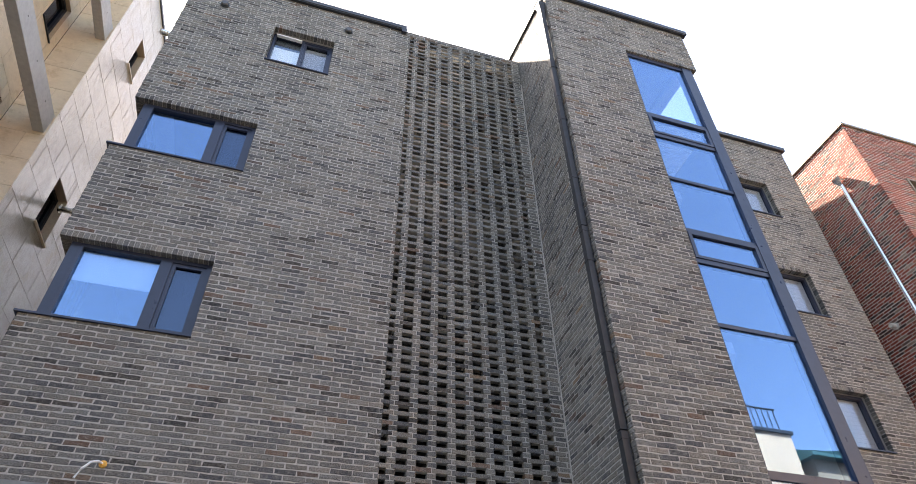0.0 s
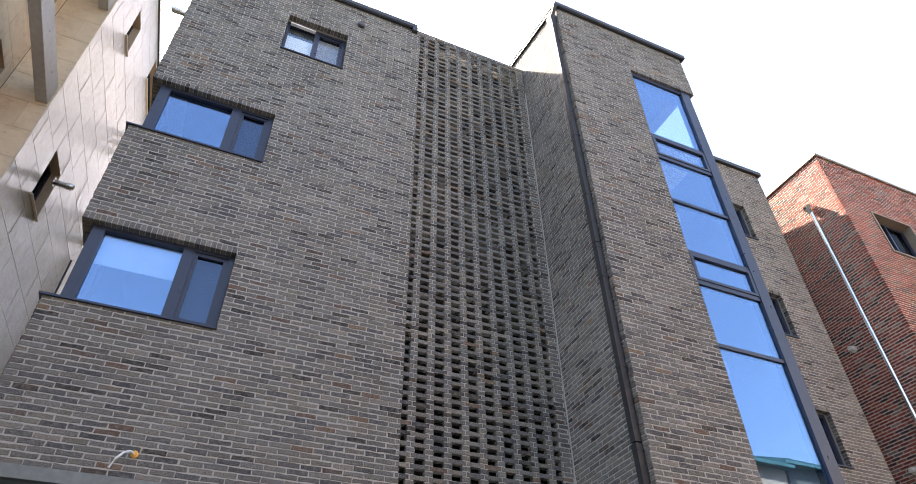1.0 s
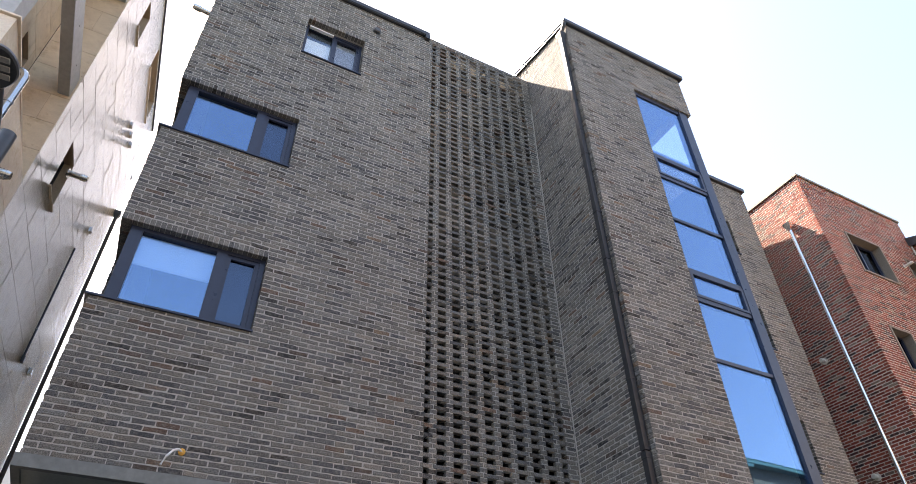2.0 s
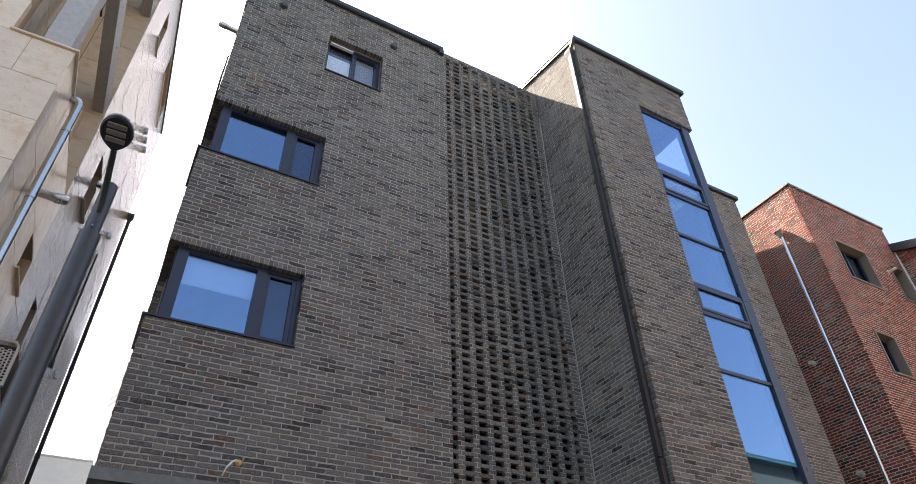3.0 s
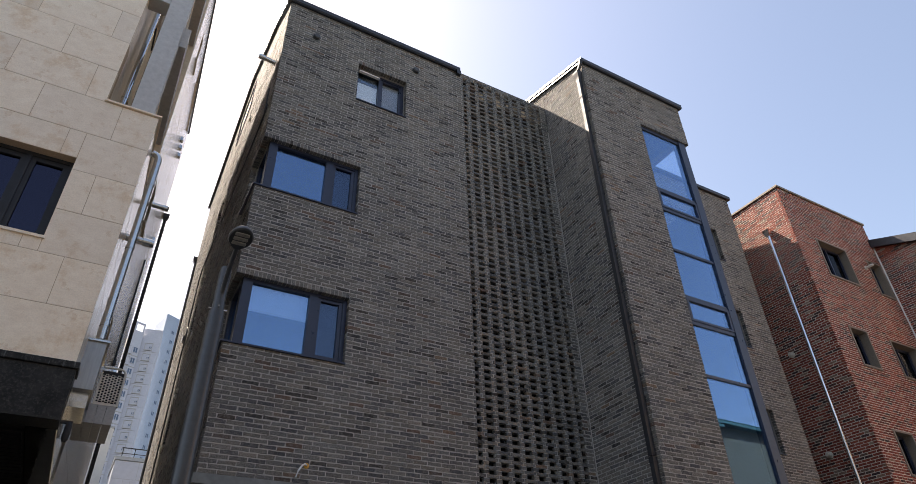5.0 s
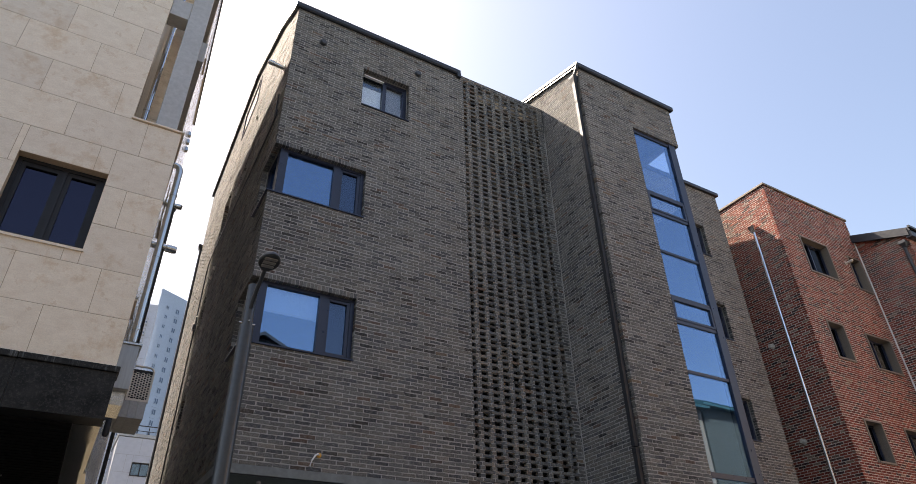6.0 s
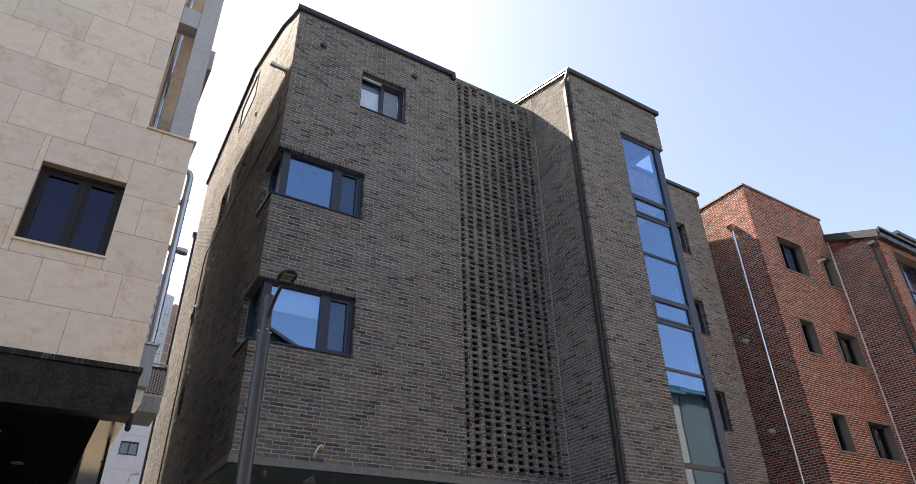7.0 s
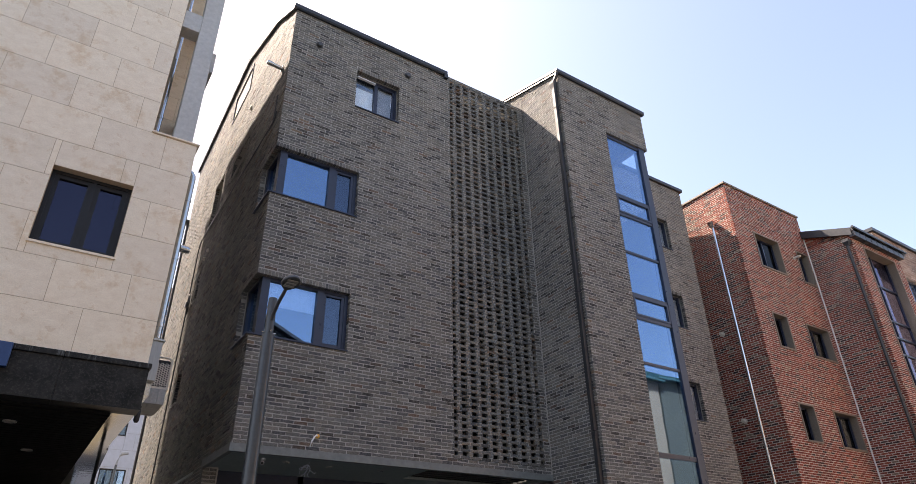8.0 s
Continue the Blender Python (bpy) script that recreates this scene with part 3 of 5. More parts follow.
def build_grey_building():
    house = thing("brick_building", "four-storey apartment house of dark grey bricks", "building")
    f = Face((0, 0), (S_X, 0), (0, -1))
    w1, w2, w3 = (0, 1.86, 5.876, 7.035), (0, 1.86, 8.824, 9.945), (1.634, 2.77, 11.75, 12.85)
    lint = lambda w: (w[0], w[1] + (0.0 if w[0] == 0 else 0.0), w[3], w[3] + 0.105)
    screen_hole = (4.26, 6.525, BASE + 2 * COURSE, BASE + 147 * COURSE)
    brick_wall(house, f, BASE, TOP, [w1, w2, w3, screen_hole], [lint(w1), lint(w2), lint(w3)], GREY, MORTAR, thick=0.26,
               singles=(0.2, 4.15, BASE, BASE + 20 * COURSE), rough=0.0052, name="front_wall", rng=random.Random(1))
    lattice(house)
    # recess behind the screen, coloured near-black for the shade in its holes
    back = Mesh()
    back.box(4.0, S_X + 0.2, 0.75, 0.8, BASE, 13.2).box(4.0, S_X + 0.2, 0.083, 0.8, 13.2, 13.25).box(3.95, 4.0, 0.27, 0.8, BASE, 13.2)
    part("recess_wall", back, SHADE_BLACK, house)
    corner_window(house, w1[2], w1[3], True)
    corner_window(house, w2[2], w2[3], False)
    glazing(house, "window", f, w3[0], w3[1], w3[2], w3[3], 0.15, [2.2], (1,), 0.055, glass=SOFT_GLASS, dull=SCREENED)
    tilt = Mesh()
    tilt.prism([(1.69, 0, w3[3] - 0.1), (2.17, 0, w3[3] - 0.115), (2.17, 0, w3[3] - 0.085), (1.69, 0, w3[3] - 0.07)], (0, 0.09, 0), (0, 0.15, 0))
    part("tilted_sash_rail", tilt, WHITE_CABLE, house, "pale top rail of a sash tilted open")
    # a black sheet paints the shade of the opening over the sash
    part("open_gap", boxm(1.69, 2.17, 0.232, 0.24, w3[3] - 0.28, w3[3] - 0.056), BLACK_RUBBER, house, "black sheet for the shade in the gap above the tilted sash")
    for a, b, n in ((1.69, 2.17, 21), (2.27, 2.67, 27)):
        bl = Mesh()
        for i in range(n):
            f.block(bl, a, b, -0.258, -0.248 - 0.004 * (i % 2), w3[2] + 0.1 + i * 0.033, w3[2] + 0.134 + i * 0.033)
        part("window_blind", bl, BLIND, house, "white slatted blind behind a window")["kind"] = "stuff"
    # left side wall with a sloping verge
    side = Face((0, 0.01), (SKEW * 11.2, 11.2), (-1, 0))
    side_holes = [(0, 0.96, w1[2], w1[3]), (0, 0.96, w2[2], w2[3]), (4.069, 5.931, 14.664, 15.645), (2.919, 4.41, 11.613, 12.197), (5.513, 6.561, 11.182, 12.618), (6.304, 6.655, 8.925, 9.728), (6.164, 6.714, 6.107, 6.963)]
    brick_wall(house, side, BASE, 14.0, side_holes[:2] + side_holes[3:], [(0, 0.96, w1[3], w1[3] + 0.105), (0, 0.96, w2[3], w2[3] + 0.105)], GREY, MORTAR,
               thick=0.26, name="side_wall", chamfer=0.004, proud=0.016, rough=0.004, jitter=0.007, rng=random.Random(2))
    gable_bricks(house, "gable", side, 0.02, 11.19, 14.0, roof_line, GREY, MORTAR, [side_holes[2]], 3, 40)
    for s0, s1, z0, z1 in side_holes[2:]:
        if z0 > 13:
            gw = glazing(house, "window", side, s0, s1, z0, z1, -0.02, [], (), 0.03, sill=False, glass=SOFT_GLASS)
            # added white panel in place of the bright sky through this opening
            wb = Mesh()
            side.block(wb, s0 + 0.03, s1 - 0.03, -0.065, -0.055, z0 + 0.03, z1 - 0.03)
            part("window_blind", wb, BLIND, gw, "white panel standing in for bright sky in the gable opening")
            continue
        w = glazing(house, "window", side, s0, s1, z0, z1, 0.17, [], (), 0.05, sill=False, glass=DARK_GLASS)
        sl = Mesh()
        side.block(sl, s0 - 0.02, s1 + 0.02, -0.15, 0.035, z0 - 0.02, z0 - 0.002)
        part("window_sill", sl, GREY_METAL, w)
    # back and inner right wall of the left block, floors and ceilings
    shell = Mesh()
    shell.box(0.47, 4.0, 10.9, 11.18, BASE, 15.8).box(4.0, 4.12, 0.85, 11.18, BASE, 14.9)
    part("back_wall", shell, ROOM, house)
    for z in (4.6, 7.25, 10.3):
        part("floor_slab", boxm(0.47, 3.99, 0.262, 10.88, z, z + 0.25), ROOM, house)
    roof = Mesh()
    pts = [(0.0, 13.97), (1.544, 14.974), (4.685, 16.267), (11.25, 16.072)]
    slant = lambda a, b, x: [(x + SKEW * y, y, z + a) for y, z in pts] + [(x + SKEW * y, y, z + b) for y, z in reversed(pts)]
    roof.quad_strip([slant(0.002, 0.08, -0.05), [(W_A + 0.02, y, z) for _, y, z in slant(0.002, 0.08, 0)]])
    rf = part("roof", roof, COPING, house)
    v = Mesh()
    strip = lambda a, b, m: m.quad_strip([slant(a, b, -0.072), slant(a, b, -0.047)])
    part("verge_trim", strip(0.065, 0.1, v), COPING, rf)
    part("verge_trim", strip(-0.035, 0.0, Mesh()), COPING, rf)
    part("verge_flashing", Mesh().quad_strip([slant(0.002, 0.063, -0.06), slant(0.002, 0.063, -0.052)]), GREY_METAL, rf)
    m = Mesh()
    m.box(-0.08, W_A + 0.03, -0.075, 0.06, TOP - 0.035, TOP + 0.085, bevel=0.008)
    m.box(-0.07, W_A + 0.02, -0.06, -0.004, TOP - 0.06, TOP - 0.035)
    m.box(W_A - 0.07, W_A + 0.035, -0.08, -0.003, TOP - 0.16, TOP - 0.03)
    part("coping", m, COPING, house)

    # tower
    front = Face((TX, TOWER_Y), (9.86, TOWER_Y), (0, -1))
    T_TOP = 14.05
    wx0, wx1, wz0, wz1 = 8.25 - TX, 9.86 - TX, 0.35, 12.72
    brick_wall(house, front, 0.0, T_TOP, [(wx0, wx1 + 1, wz0, wz1)], [(wx0, wx1, wz1, wz1 + 0.11)], GREY, MORTAR, rough=0.0052, name="tower_front_wall", rng=random.Random(5), thick=0.26)
    left = Face((TX, TOWER_Y + 0.01), (S_X, 0.0), (-1, 0))
    brick_wall(house, left, 0.0, T_TOP, [], [], GREY, MORTAR, inset=0.06, rough=0.004, proud=0.005, jitter=0.002, name="tower_side_wall", rng=random.Random(6), thick=0.26)
    part("corner_joint", boxm(S_X - 0.016, S_X + 0.004, -0.012, 0.05, BASE, 13.1), MORTAR, house)
    slope = lambda s: T_TOP + 0.34 * s - 0.02
    upper = Face((S_X, 0.0), (S_X + 0.037, 1.0), (-1, 0))
    brick_wall(house, upper, 13.1, 14.5, [], [], GREY, MORTAR, proud=0.009, jitter=0.003, name="tower_upper_wall", rng=random.Random(7), thick=0.26, top=lambda s: slope(s + 1.61))
    gable_bricks(house, "tower_gable", left, 0.2, left.length, T_TOP, slope, GREY, MORTAR, seed=8)
    gable_bricks(house, "tower_upper_gable", upper, 0.0, upper.length, 14.5, lambda s: slope(s + 1.61), GREY, MORTAR, seed=9)
    right = Face((9.86, TOWER_Y + 0.01), (9.86, 0.45), (1, 0))
    brick_wall(house, right, 0.0, T_TOP, [(-1, 0.24, wz0, wz1), (0.24, 1.75, 10.8, wz1 + 0.18)], [], GREY, MORTAR, name="tower_right_wall", rng=random.Random(9), thick=0.26)
    inner = Mesh()
    inner.box(6.9, 10.1, 1.0, 1.1, 0.0, 14.0).box(8.0, 8.05, TOWER_Y + 0.27, 1.0, 0, 13.6).box(8.06, 9.59, TOWER_Y + 0.27, 0.99, 13.0, 13.1)
    part("stair_wall", inner, PAINT_IN, house)
    for i, z in enumerate((1.9, 4.9, 7.85, 10.75)):
        st = Mesh()
        st.box(8.06, 9.55, 0.0, 0.98, z - 0.12, z)
        if z < 10:
            st.prism([(8.06, TOWER_Y + 0.4, z + 1.4), (8.06, 0.0, z), (8.06, 0.0, z - 0.16), (8.06, TOWER_Y + 0.4, z + 1.22)], (0, 0, 0), (0.7, 0, 0))
        part("stair_flight", st, PAINT_IN, house)
    lid = Mesh()
    lo = [(TOWER_Y - 0.02, T_TOP + 0.004), (0.0, slope(1.61) + 0.03), (1.05, slope(2.66) + 0.03), (1.05, slope(2.66) + 0.1), (0.0, slope(1.61) + 0.1), (TOWER_Y - 0.02, T_TOP + 0.08)]
    lid.quad_strip([[(TX - 0.025 + 0.037 * (y + 1.61), y, z) for y, z in lo], [(9.93, y, z) for y, z in lo]])
    tr = part("roof", lid, COPING, house)
    edge = Mesh()
    outl = [(0, TOWER_Y - 0.06, T_TOP - 0.005), (0, 1.05, slope(2.66) + 0.0), (0, 1.05, slope(2.66) + 0.11), (0, TOWER_Y - 0.06, T_TOP + 0.1)]
    edge.quad_strip([[Vector(p) + Vector((TX - 0.055 + 0.037 * (p[1] + 1.61), 0, 0)) for p in outl], [Vector(p) + Vector((TX - 0.03 + 0.037 * (p[1] + 1.61), 0, 0)) for p in outl]])
    part("verge_trim", edge, COPING, tr)
    for za, zb, out, mat in ((-0.062, -0.012, 0.05, COPING), (0.018, 0.05, 0.068, GREY_METAL)):
        rim = Mesh()
        outl = [(0, TOWER_Y - 0.05, T_TOP + za), (0, 1.05, slope(2.66) + za), (0, 1.05, slope(2.66) + zb), (0, TOWER_Y - 0.05, T_TOP + zb)]
        rim.quad_strip([[Vector(p) + Vector((TX - out + 0.037 * (p[1] + 1.61), 0, 0)) for p in outl], [Vector(p) + Vector((TX - 0.022 + 0.037 * (p[1] + 1.61), 0, 0)) for p in outl]])
        part("verge_flashing", rim, mat, tr)
    m = Mesh()
    m.box(TX - 0.05, 9.96, TOWER_Y - 0.075, TOWER_Y + 0.06, T_TOP - 0.03, T_TOP + 0.085, bevel=0.008)
    m.box(TX - 0.02, 9.94, TOWER_Y - 0.06, TOWER_Y - 0.004, T_TOP - 0.055, T_TOP - 0.03)
    part("coping", m, COPING, house)
    # tall stair window at the tower's corner
    win = new("stair_window")
    win.parent = house
    win["label"] = "tall dark-framed stair window of blue mirroring panes"
    d = 0.05
    mf = Mesh()
    front.block(mf, wx0, wx0 + 0.05, -d - 0.1, -d, wz0, wz1)
    front.block(mf, 9.52 - TX, wx1 - 0.12, -d - 0.16, -0.03, wz0, wz1)
    front.block(mf, wx0 + 0.05, 9.52 - TX, -d - 0.1, -d, wz1 - 0.1, wz1)
    part("window_frame", mf, FRAME, win)
    for z, h in ((10.78, 0.07), (10.2, 0.08), (9.11, 0.06), (7.97, 0.07), (7.38, 0.08), (6.28, 0.06), (4.3, 0.1), (3.3, 0.08), (1.9, 0.08)):
        t = Mesh()
        front.block(t, wx0 + 0.05, 9.52 - TX, -d - 0.1, -d, z - h / 2, z + h / 2)
        part("transom", t, FRAME, win)
    lights = [(10.82, 12.62), (10.245, 10.74), (9.145, 10.16), (8.01, 9.08), (7.425, 7.93), (6.315, 7.34), (4.355, 6.245), (3.345, 4.245), (1.95, 3.255)]
    for za, zb in lights:
        a, b = wx0 + 0.05, 9.52 - TX
        if zb - za < 0.6:
            q = Mesh()
            for sa, sb, ya, yb in ((a, a + 0.06, za, zb), (b - 0.06, b, za, zb), (a + 0.06, b - 0.06, za, za + 0.05), (a + 0.06, b - 0.06, zb - 0.05, zb)):
                front.block(q, sa, sb, -d - 0.09, -d + 0.012, ya, yb)
            part("sash", q, FRAME, win)
            a, b, za, zb = a + 0.06, b - 0.06, za + 0.05, zb - 0.05
        p = Mesh()
        front.block(p, a, b, -d - 0.034, -d - 0.022, za, zb)
        part("pane", p, GLASS, win).visible_shadow = False
    sg = Mesh()
    right.block(sg, 0.22, 1.72, -0.15, -0.138, 10.82, wz1 + 0.16)
    part("side_pane", sg, CLEAR_GLASS, win).visible_shadow = False
    sf = Mesh()
    right.block(sf, 1.72, 1.76, -0.2, -0.1, 10.8, wz1)
    part("side_frame", sf, FRAME, win)

    # rear wing to the right
    rear = Face((9.86, 0.45), (14.02, 0.45), (0, -1))
    rw = [(12.22 - 9.86, 13.0 - 9.86, z, z + 1.07) for z in (5.95, 8.68, 11.38)]
    brick_wall(house, rear, 0.0, 13.95, rw, [(a, b, zb, zb + 0.105) for a, b, za, zb in rw], GREY, MORTAR, rough=0.0052, name="rear_wall", rng=random.Random(10), thick=0.26)
    for a, b, za, zb in rw:
        glazing(house, "window", rear, a, b, za, zb, 0.14, [], (), 0.055, glass=SCREENED)
        bl = Mesh()
        for i in range(24):
            rear.block(bl, a + 0.06, b - 0.06, -0.225, -0.218 - 0.004 * (i % 2), za + 0.06 + i * 0.04, za + 0.101 + i * 0.04)
        part("window_blind", bl, BLIND, house, "pale slatted blind behind a window")
    rs = Face((14.02, 0.46), (14.02, 8.0), (1, 0))
    brick_wall(house, rs, 0.0, 13.95, [], [], GREY, MORTAR, name="rear_side_wall", rng=random.Random(12), thick=0.26, chamfer=0, module=0.5, course=0.2)
    pts = [(0.4, 13.95), (1.9, 14.84), (4.6, 15.7), (8.0, 15.0)]
    rr = Mesh()
    rr.prism([(0, y, z + 0.004) for y, z in pts] + [(0, y, z + 0.09) for y, z in reversed(pts)], (9.94, 0, 0), (14.09, 0, 0))
    part("roof", rr, COPING, house)
    gb = Mesh()
    gb.prism([(13.9, 0.46, 13.94), (13.9, 8.0, 13.94), (13.9, 8.0, 14.98), (13.9, 4.6, 15.68), (13.9, 1.9, 14.82)], (0, 0, 0), (0.11, 0, 0))
    part("gable", gb, GREY, house)
    part("coping", boxm(9.9, 14.1, 0.37, 0.5, 13.92, 14.04, bevel=0.008), COPING, house)
    bk = Mesh()
    bk.box(9.9, 14.0, 7.9, 8.0, 0, 15).box(4.2, 9.9, 11.0, 11.1, 0, 14)
    part("back_wall", bk, PAINT_IN, house)
    # ground floor: recessed shop front under the projecting brickwork
    band = Mesh()
    band.box(-0.03, S_X - 0.01, -0.035, 0.05, 3.87, BASE - 0.002)
    band.box(-0.03, 0.05, 0.05, 1.68, 3.87, BASE - 0.002)
    part("edge_band", band, EDGE_METAL, house, "grey metal band under the brickwork")
    slot = (3.8, 6.55, 0.22, 1.25)
    sf = Mesh().box(0.05, S_X - 0.02, 0.05, slot[2], 3.9, 3.95).box(0.05, slot[0], slot[2], slot[3], 3.9, 3.95).box(slot[1], S_X - 0.02, slot[2], slot[3], 3.9, 3.95).box(0.05, S_X - 0.02, slot[3], 6.0, 3.9, 3.95)
    part("soffit", sf, SOFFIT, house, "grey panelled soffit with a dark open slot")
    # lining whose near-black colour stands for the shade inside the slot
    part("slot_lining", Mesh().box(slot[0] - 0.02, slot[1] + 0.02, slot[2] - 0.02, slot[3] + 0.02, 4.3, 4.32).box(slot[0] - 0.02, slot[0], slot[2], slot[3], 3.952, 4.3).box(slot[0], slot[1], slot[3], slot[3] + 0.02, 3.952, 4.3), SHADE_BLACK, house)
    for k in range(5):
        part("slot_rail", boxm(slot[0] + 0.02, slot[1] - 0.02, slot[2] + 0.1 + 0.2 * k, slot[2] + 0.13 + 0.2 * k, 3.96, 4.0), COPING, house)
    shop = Mesh()
    for x in (0.05, 1.9, 3.75, 5.6):
        shop.box(x, x + 0.1, 2.0, 2.12, 0.1, 3.9)
    shop.box(0.05, 6.6, 2.0, 2.12, 3.6, 3.9).box(0.05, 6.6, 2.0, 2.12, 2.6, 2.7)
    part("shop_frame", shop, FRAME, house)
    part("shop_glass", boxm(0.1, 6.6, 2.05, 2.07, 0.1, 3.6), SHOP_GLASS, house)
    low = Face((SKEW * 1.7, 1.7), (SKEW * 11.2, 11.2), (-1, 0))
    brick_wall(house, low, 0.0, BASE, [], [], GREY, MORTAR, name="lower_side_wall", rng=random.Random(13), thick=0.25, chamfer=0)
    low_end = Face((0.012, 1.694), (0.252, 1.694), (0, -1))
    brick_wall(house, low_end, 0.0, 3.88, [], [], GREY, MORTAR, name="lower_wall_end", rng=random.Random(14), thick=0.006, chamfer=0.003, inset=0.004, proud=0.002)
    # back of the shop, its shade painted as near-black wall colour
    part("lower_back_wall", boxm(0.25, 6.6, 5.0, 5.1, 0.0, 3.9), SHADE_BLACK, house)
    return house


grey_building = build_grey_building()


# ---- the red brick building ----
def surround_window(parent, face, s0, s1, z0, z1, deep=0.32):
    """A deep reveal lined with grey-brown stone slabs, a dark window at its back."""
    m = Mesh()
    t = 0.05
    face.block(m, s0 - 0.004, s0 + t, -deep, 0.02, z0, z1)
    face.block(m, s1 - t, s1 + 0.004, -deep, 0.02, z0, z1)
    face.block(m, s0 + t, s1 - t, -deep, 0.02, z1 - t, z1)
    face.block(m, s0 + t, s1 - t, -deep, 0.03, z0, z0 + t)
    w = glazing(parent, "window", face, s0 + t, s1 - t, z0 + t, z1 - t, deep - 0.12, [(s0 + s1) / 2] if s1 - s0 > 1.0 else [], (), 0.05, sill=False, glass=DIM_GLASS)
    part("stone_surround", m, SURROUND, w)


def build_red_building():
    house = thing("brick_building", "red brick apartment house with deep stone-lined windows", "building")
    f = Face((14.95, -0.68), (19.3, -0.68), (0, -1))
    X = 14.95
    wins = [(15.97, 17.4, 11.1, 12.42), (18.42, 19.18, 11.1, 12.38), (15.76, 16.58, 8.28, 9.46), (17.62, 18.95, 8.28, 9.44), (15.82, 16.64, 5.48, 6.61), (17.68, 19.04, 5.46, 6.6)]
    holes = [(a - X, min(b, 19.25) - X, c, d) for a, b, c, d in wins]
    brick_wall(house, f, 0.0, 14.02, holes, [], RED, PALE_MORTAR, module=0.215, singles=(0.05, 4.2, 6.9, 8.3), bed=0.0145, name="front_wall", rng=random.Random(21), thick=0.4, chamfer=0.003)
    for h in holes:
        surround_window(house, f, *h)
    side = Face((X, -0.67), (X, 7.0), (-1, 0))
    brick_wall(house, side, 0.0, 14.02, [], [], RED_MIXED, PALE_MORTAR, module=0.215, bed=0.0145, name="side_wall", rng=random.Random(22), thick=0.3, chamfer=0.003, s_end=4.2)
    part("coping", Mesh().box(X - 0.04, 19.34, -0.72, -0.6, 14.0, 14.07, bevel=0.006).box(X - 0.04, X + 0.1, -0.6, 7.0, 14.0, 14.07, bevel=0.006), SURROUND, house)
    part("roof", boxm(X + 0.05, 19.3, -0.6, 7.0, 13.9, 13.99), COPING, house)
    # projecting bay
    bx, by = 19.3, -2.22
    left = Face((bx, by), (bx, -0.6), (-1, 0))
    slope = lambda y: 12.66 + 0.385 * (y - by)
    brick_wall(house, left, 0.0, 12.6, [], [], RED_MIXED, PALE_MORTAR, module=0.215, bed=0.0145, name="bay_side_wall", rng=random.Random(23), thick=0.25, chamfer=0.003)
    gable_bricks(house, "bay_gable", left, 0.0, left.length, 12.6, lambda s: slope(by + s), RED_MIXED, PALE_MORTAR, seed=25)
    front = Face((bx, by - 0.01), (22.62, by - 0.01), (0, -1))
    bw = (0.66, 2.84, 3.0, 12.25)
    brick_wall(house, front, 0.0, 12.6, [bw], [], RED, PALE_MORTAR, module=0.215, bed=0.0145, name="bay_front_wall", rng=random.Random(24), thick=0.4, chamfer=0.003)
    win = new("bay_window")
    win.parent = house
    m = Mesh()
    front.block(m, bw[0] - 0.004, bw[0] + 0.05, -0.35, 0.02, bw[2], bw[3])
    front.block(m, bw[1] - 0.05, bw[1] + 0.004, -0.35, 0.02, bw[2], bw[3])
    front.block(m, bw[0] + 0.05, bw[1] - 0.05, -0.35, 0.02, bw[3] - 0.05, bw[3])
    part("stone_surround", m, SURROUND, win)
    m = Mesh()
    for s in (bw[0] + 0.05, 1.6, bw[1] - 0.1):
        front.block(m, s, s + 0.05, -0.33, -0.25, bw[2], bw[3] - 0.05)
    part("window_frame", m, FRAME, win)
    zs = [3.0, 4.5, 5.6, 6.2, 7.4, 8.5, 9.1, 9.7, 11.0, 12.3]
    for za, zb in zip(zs, zs[1:]):
        t = Mesh()
        front.block(t, bw[0] + 0.1, bw[1] - 0.1, -0.33, -0.25, za, za + 0.06)
        part("transom", t, FRAME, win)
        p = Mesh()
        front.block(p, bw[0] + 0.1, bw[1] - 0.1, -0.3, -0.29, za + 0.06, zb)
        part("pane", p, TINTED_GLASS, win)
    # dark metal roof of the bay, with a panelled fascia
    r = Mesh()
    r.prism([(0, by - 0.2, slope(by - 0.2)), (0, -0.62, slope(-0.62)), (0, -0.62, slope(-0.62) + 0.12), (0, by - 0.2, slope(by - 0.2) + 0.12)], (bx - 0.12, 0, 0), (22.85, 0, 0))
    roof = part("roof", r, COPING, house)
    y = by - 0.14
    while y < -0.72:
        b = Mesh()
        b.prism([(bx - 0.135, y, slope(y) - 0.16), (bx - 0.135, y + 0.5, slope(y + 0.5) - 0.16), (bx - 0.135, y + 0.5, slope(y + 0.5) + 0.1), (bx - 0.135, y, slope(y) + 0.1)], (0, 0.018, 0), (0.12, -0.018, 0))
        part("fascia_panel", b, COPING, roof)
        y += 0.5
    x = bx - 0.1
    while x < 22.6:
        part("fascia_panel", boxm(x, x + 0.355, by - 0.2, by - 0.02, 12.4, 12.66), COPING, roof)
        x += 0.385
    part("eaves_trim", Mesh().box(bx - 0.17, 22.9, by - 0.25, by - 0.18, 12.67, 12.75), COPING, roof)
    body = Mesh()
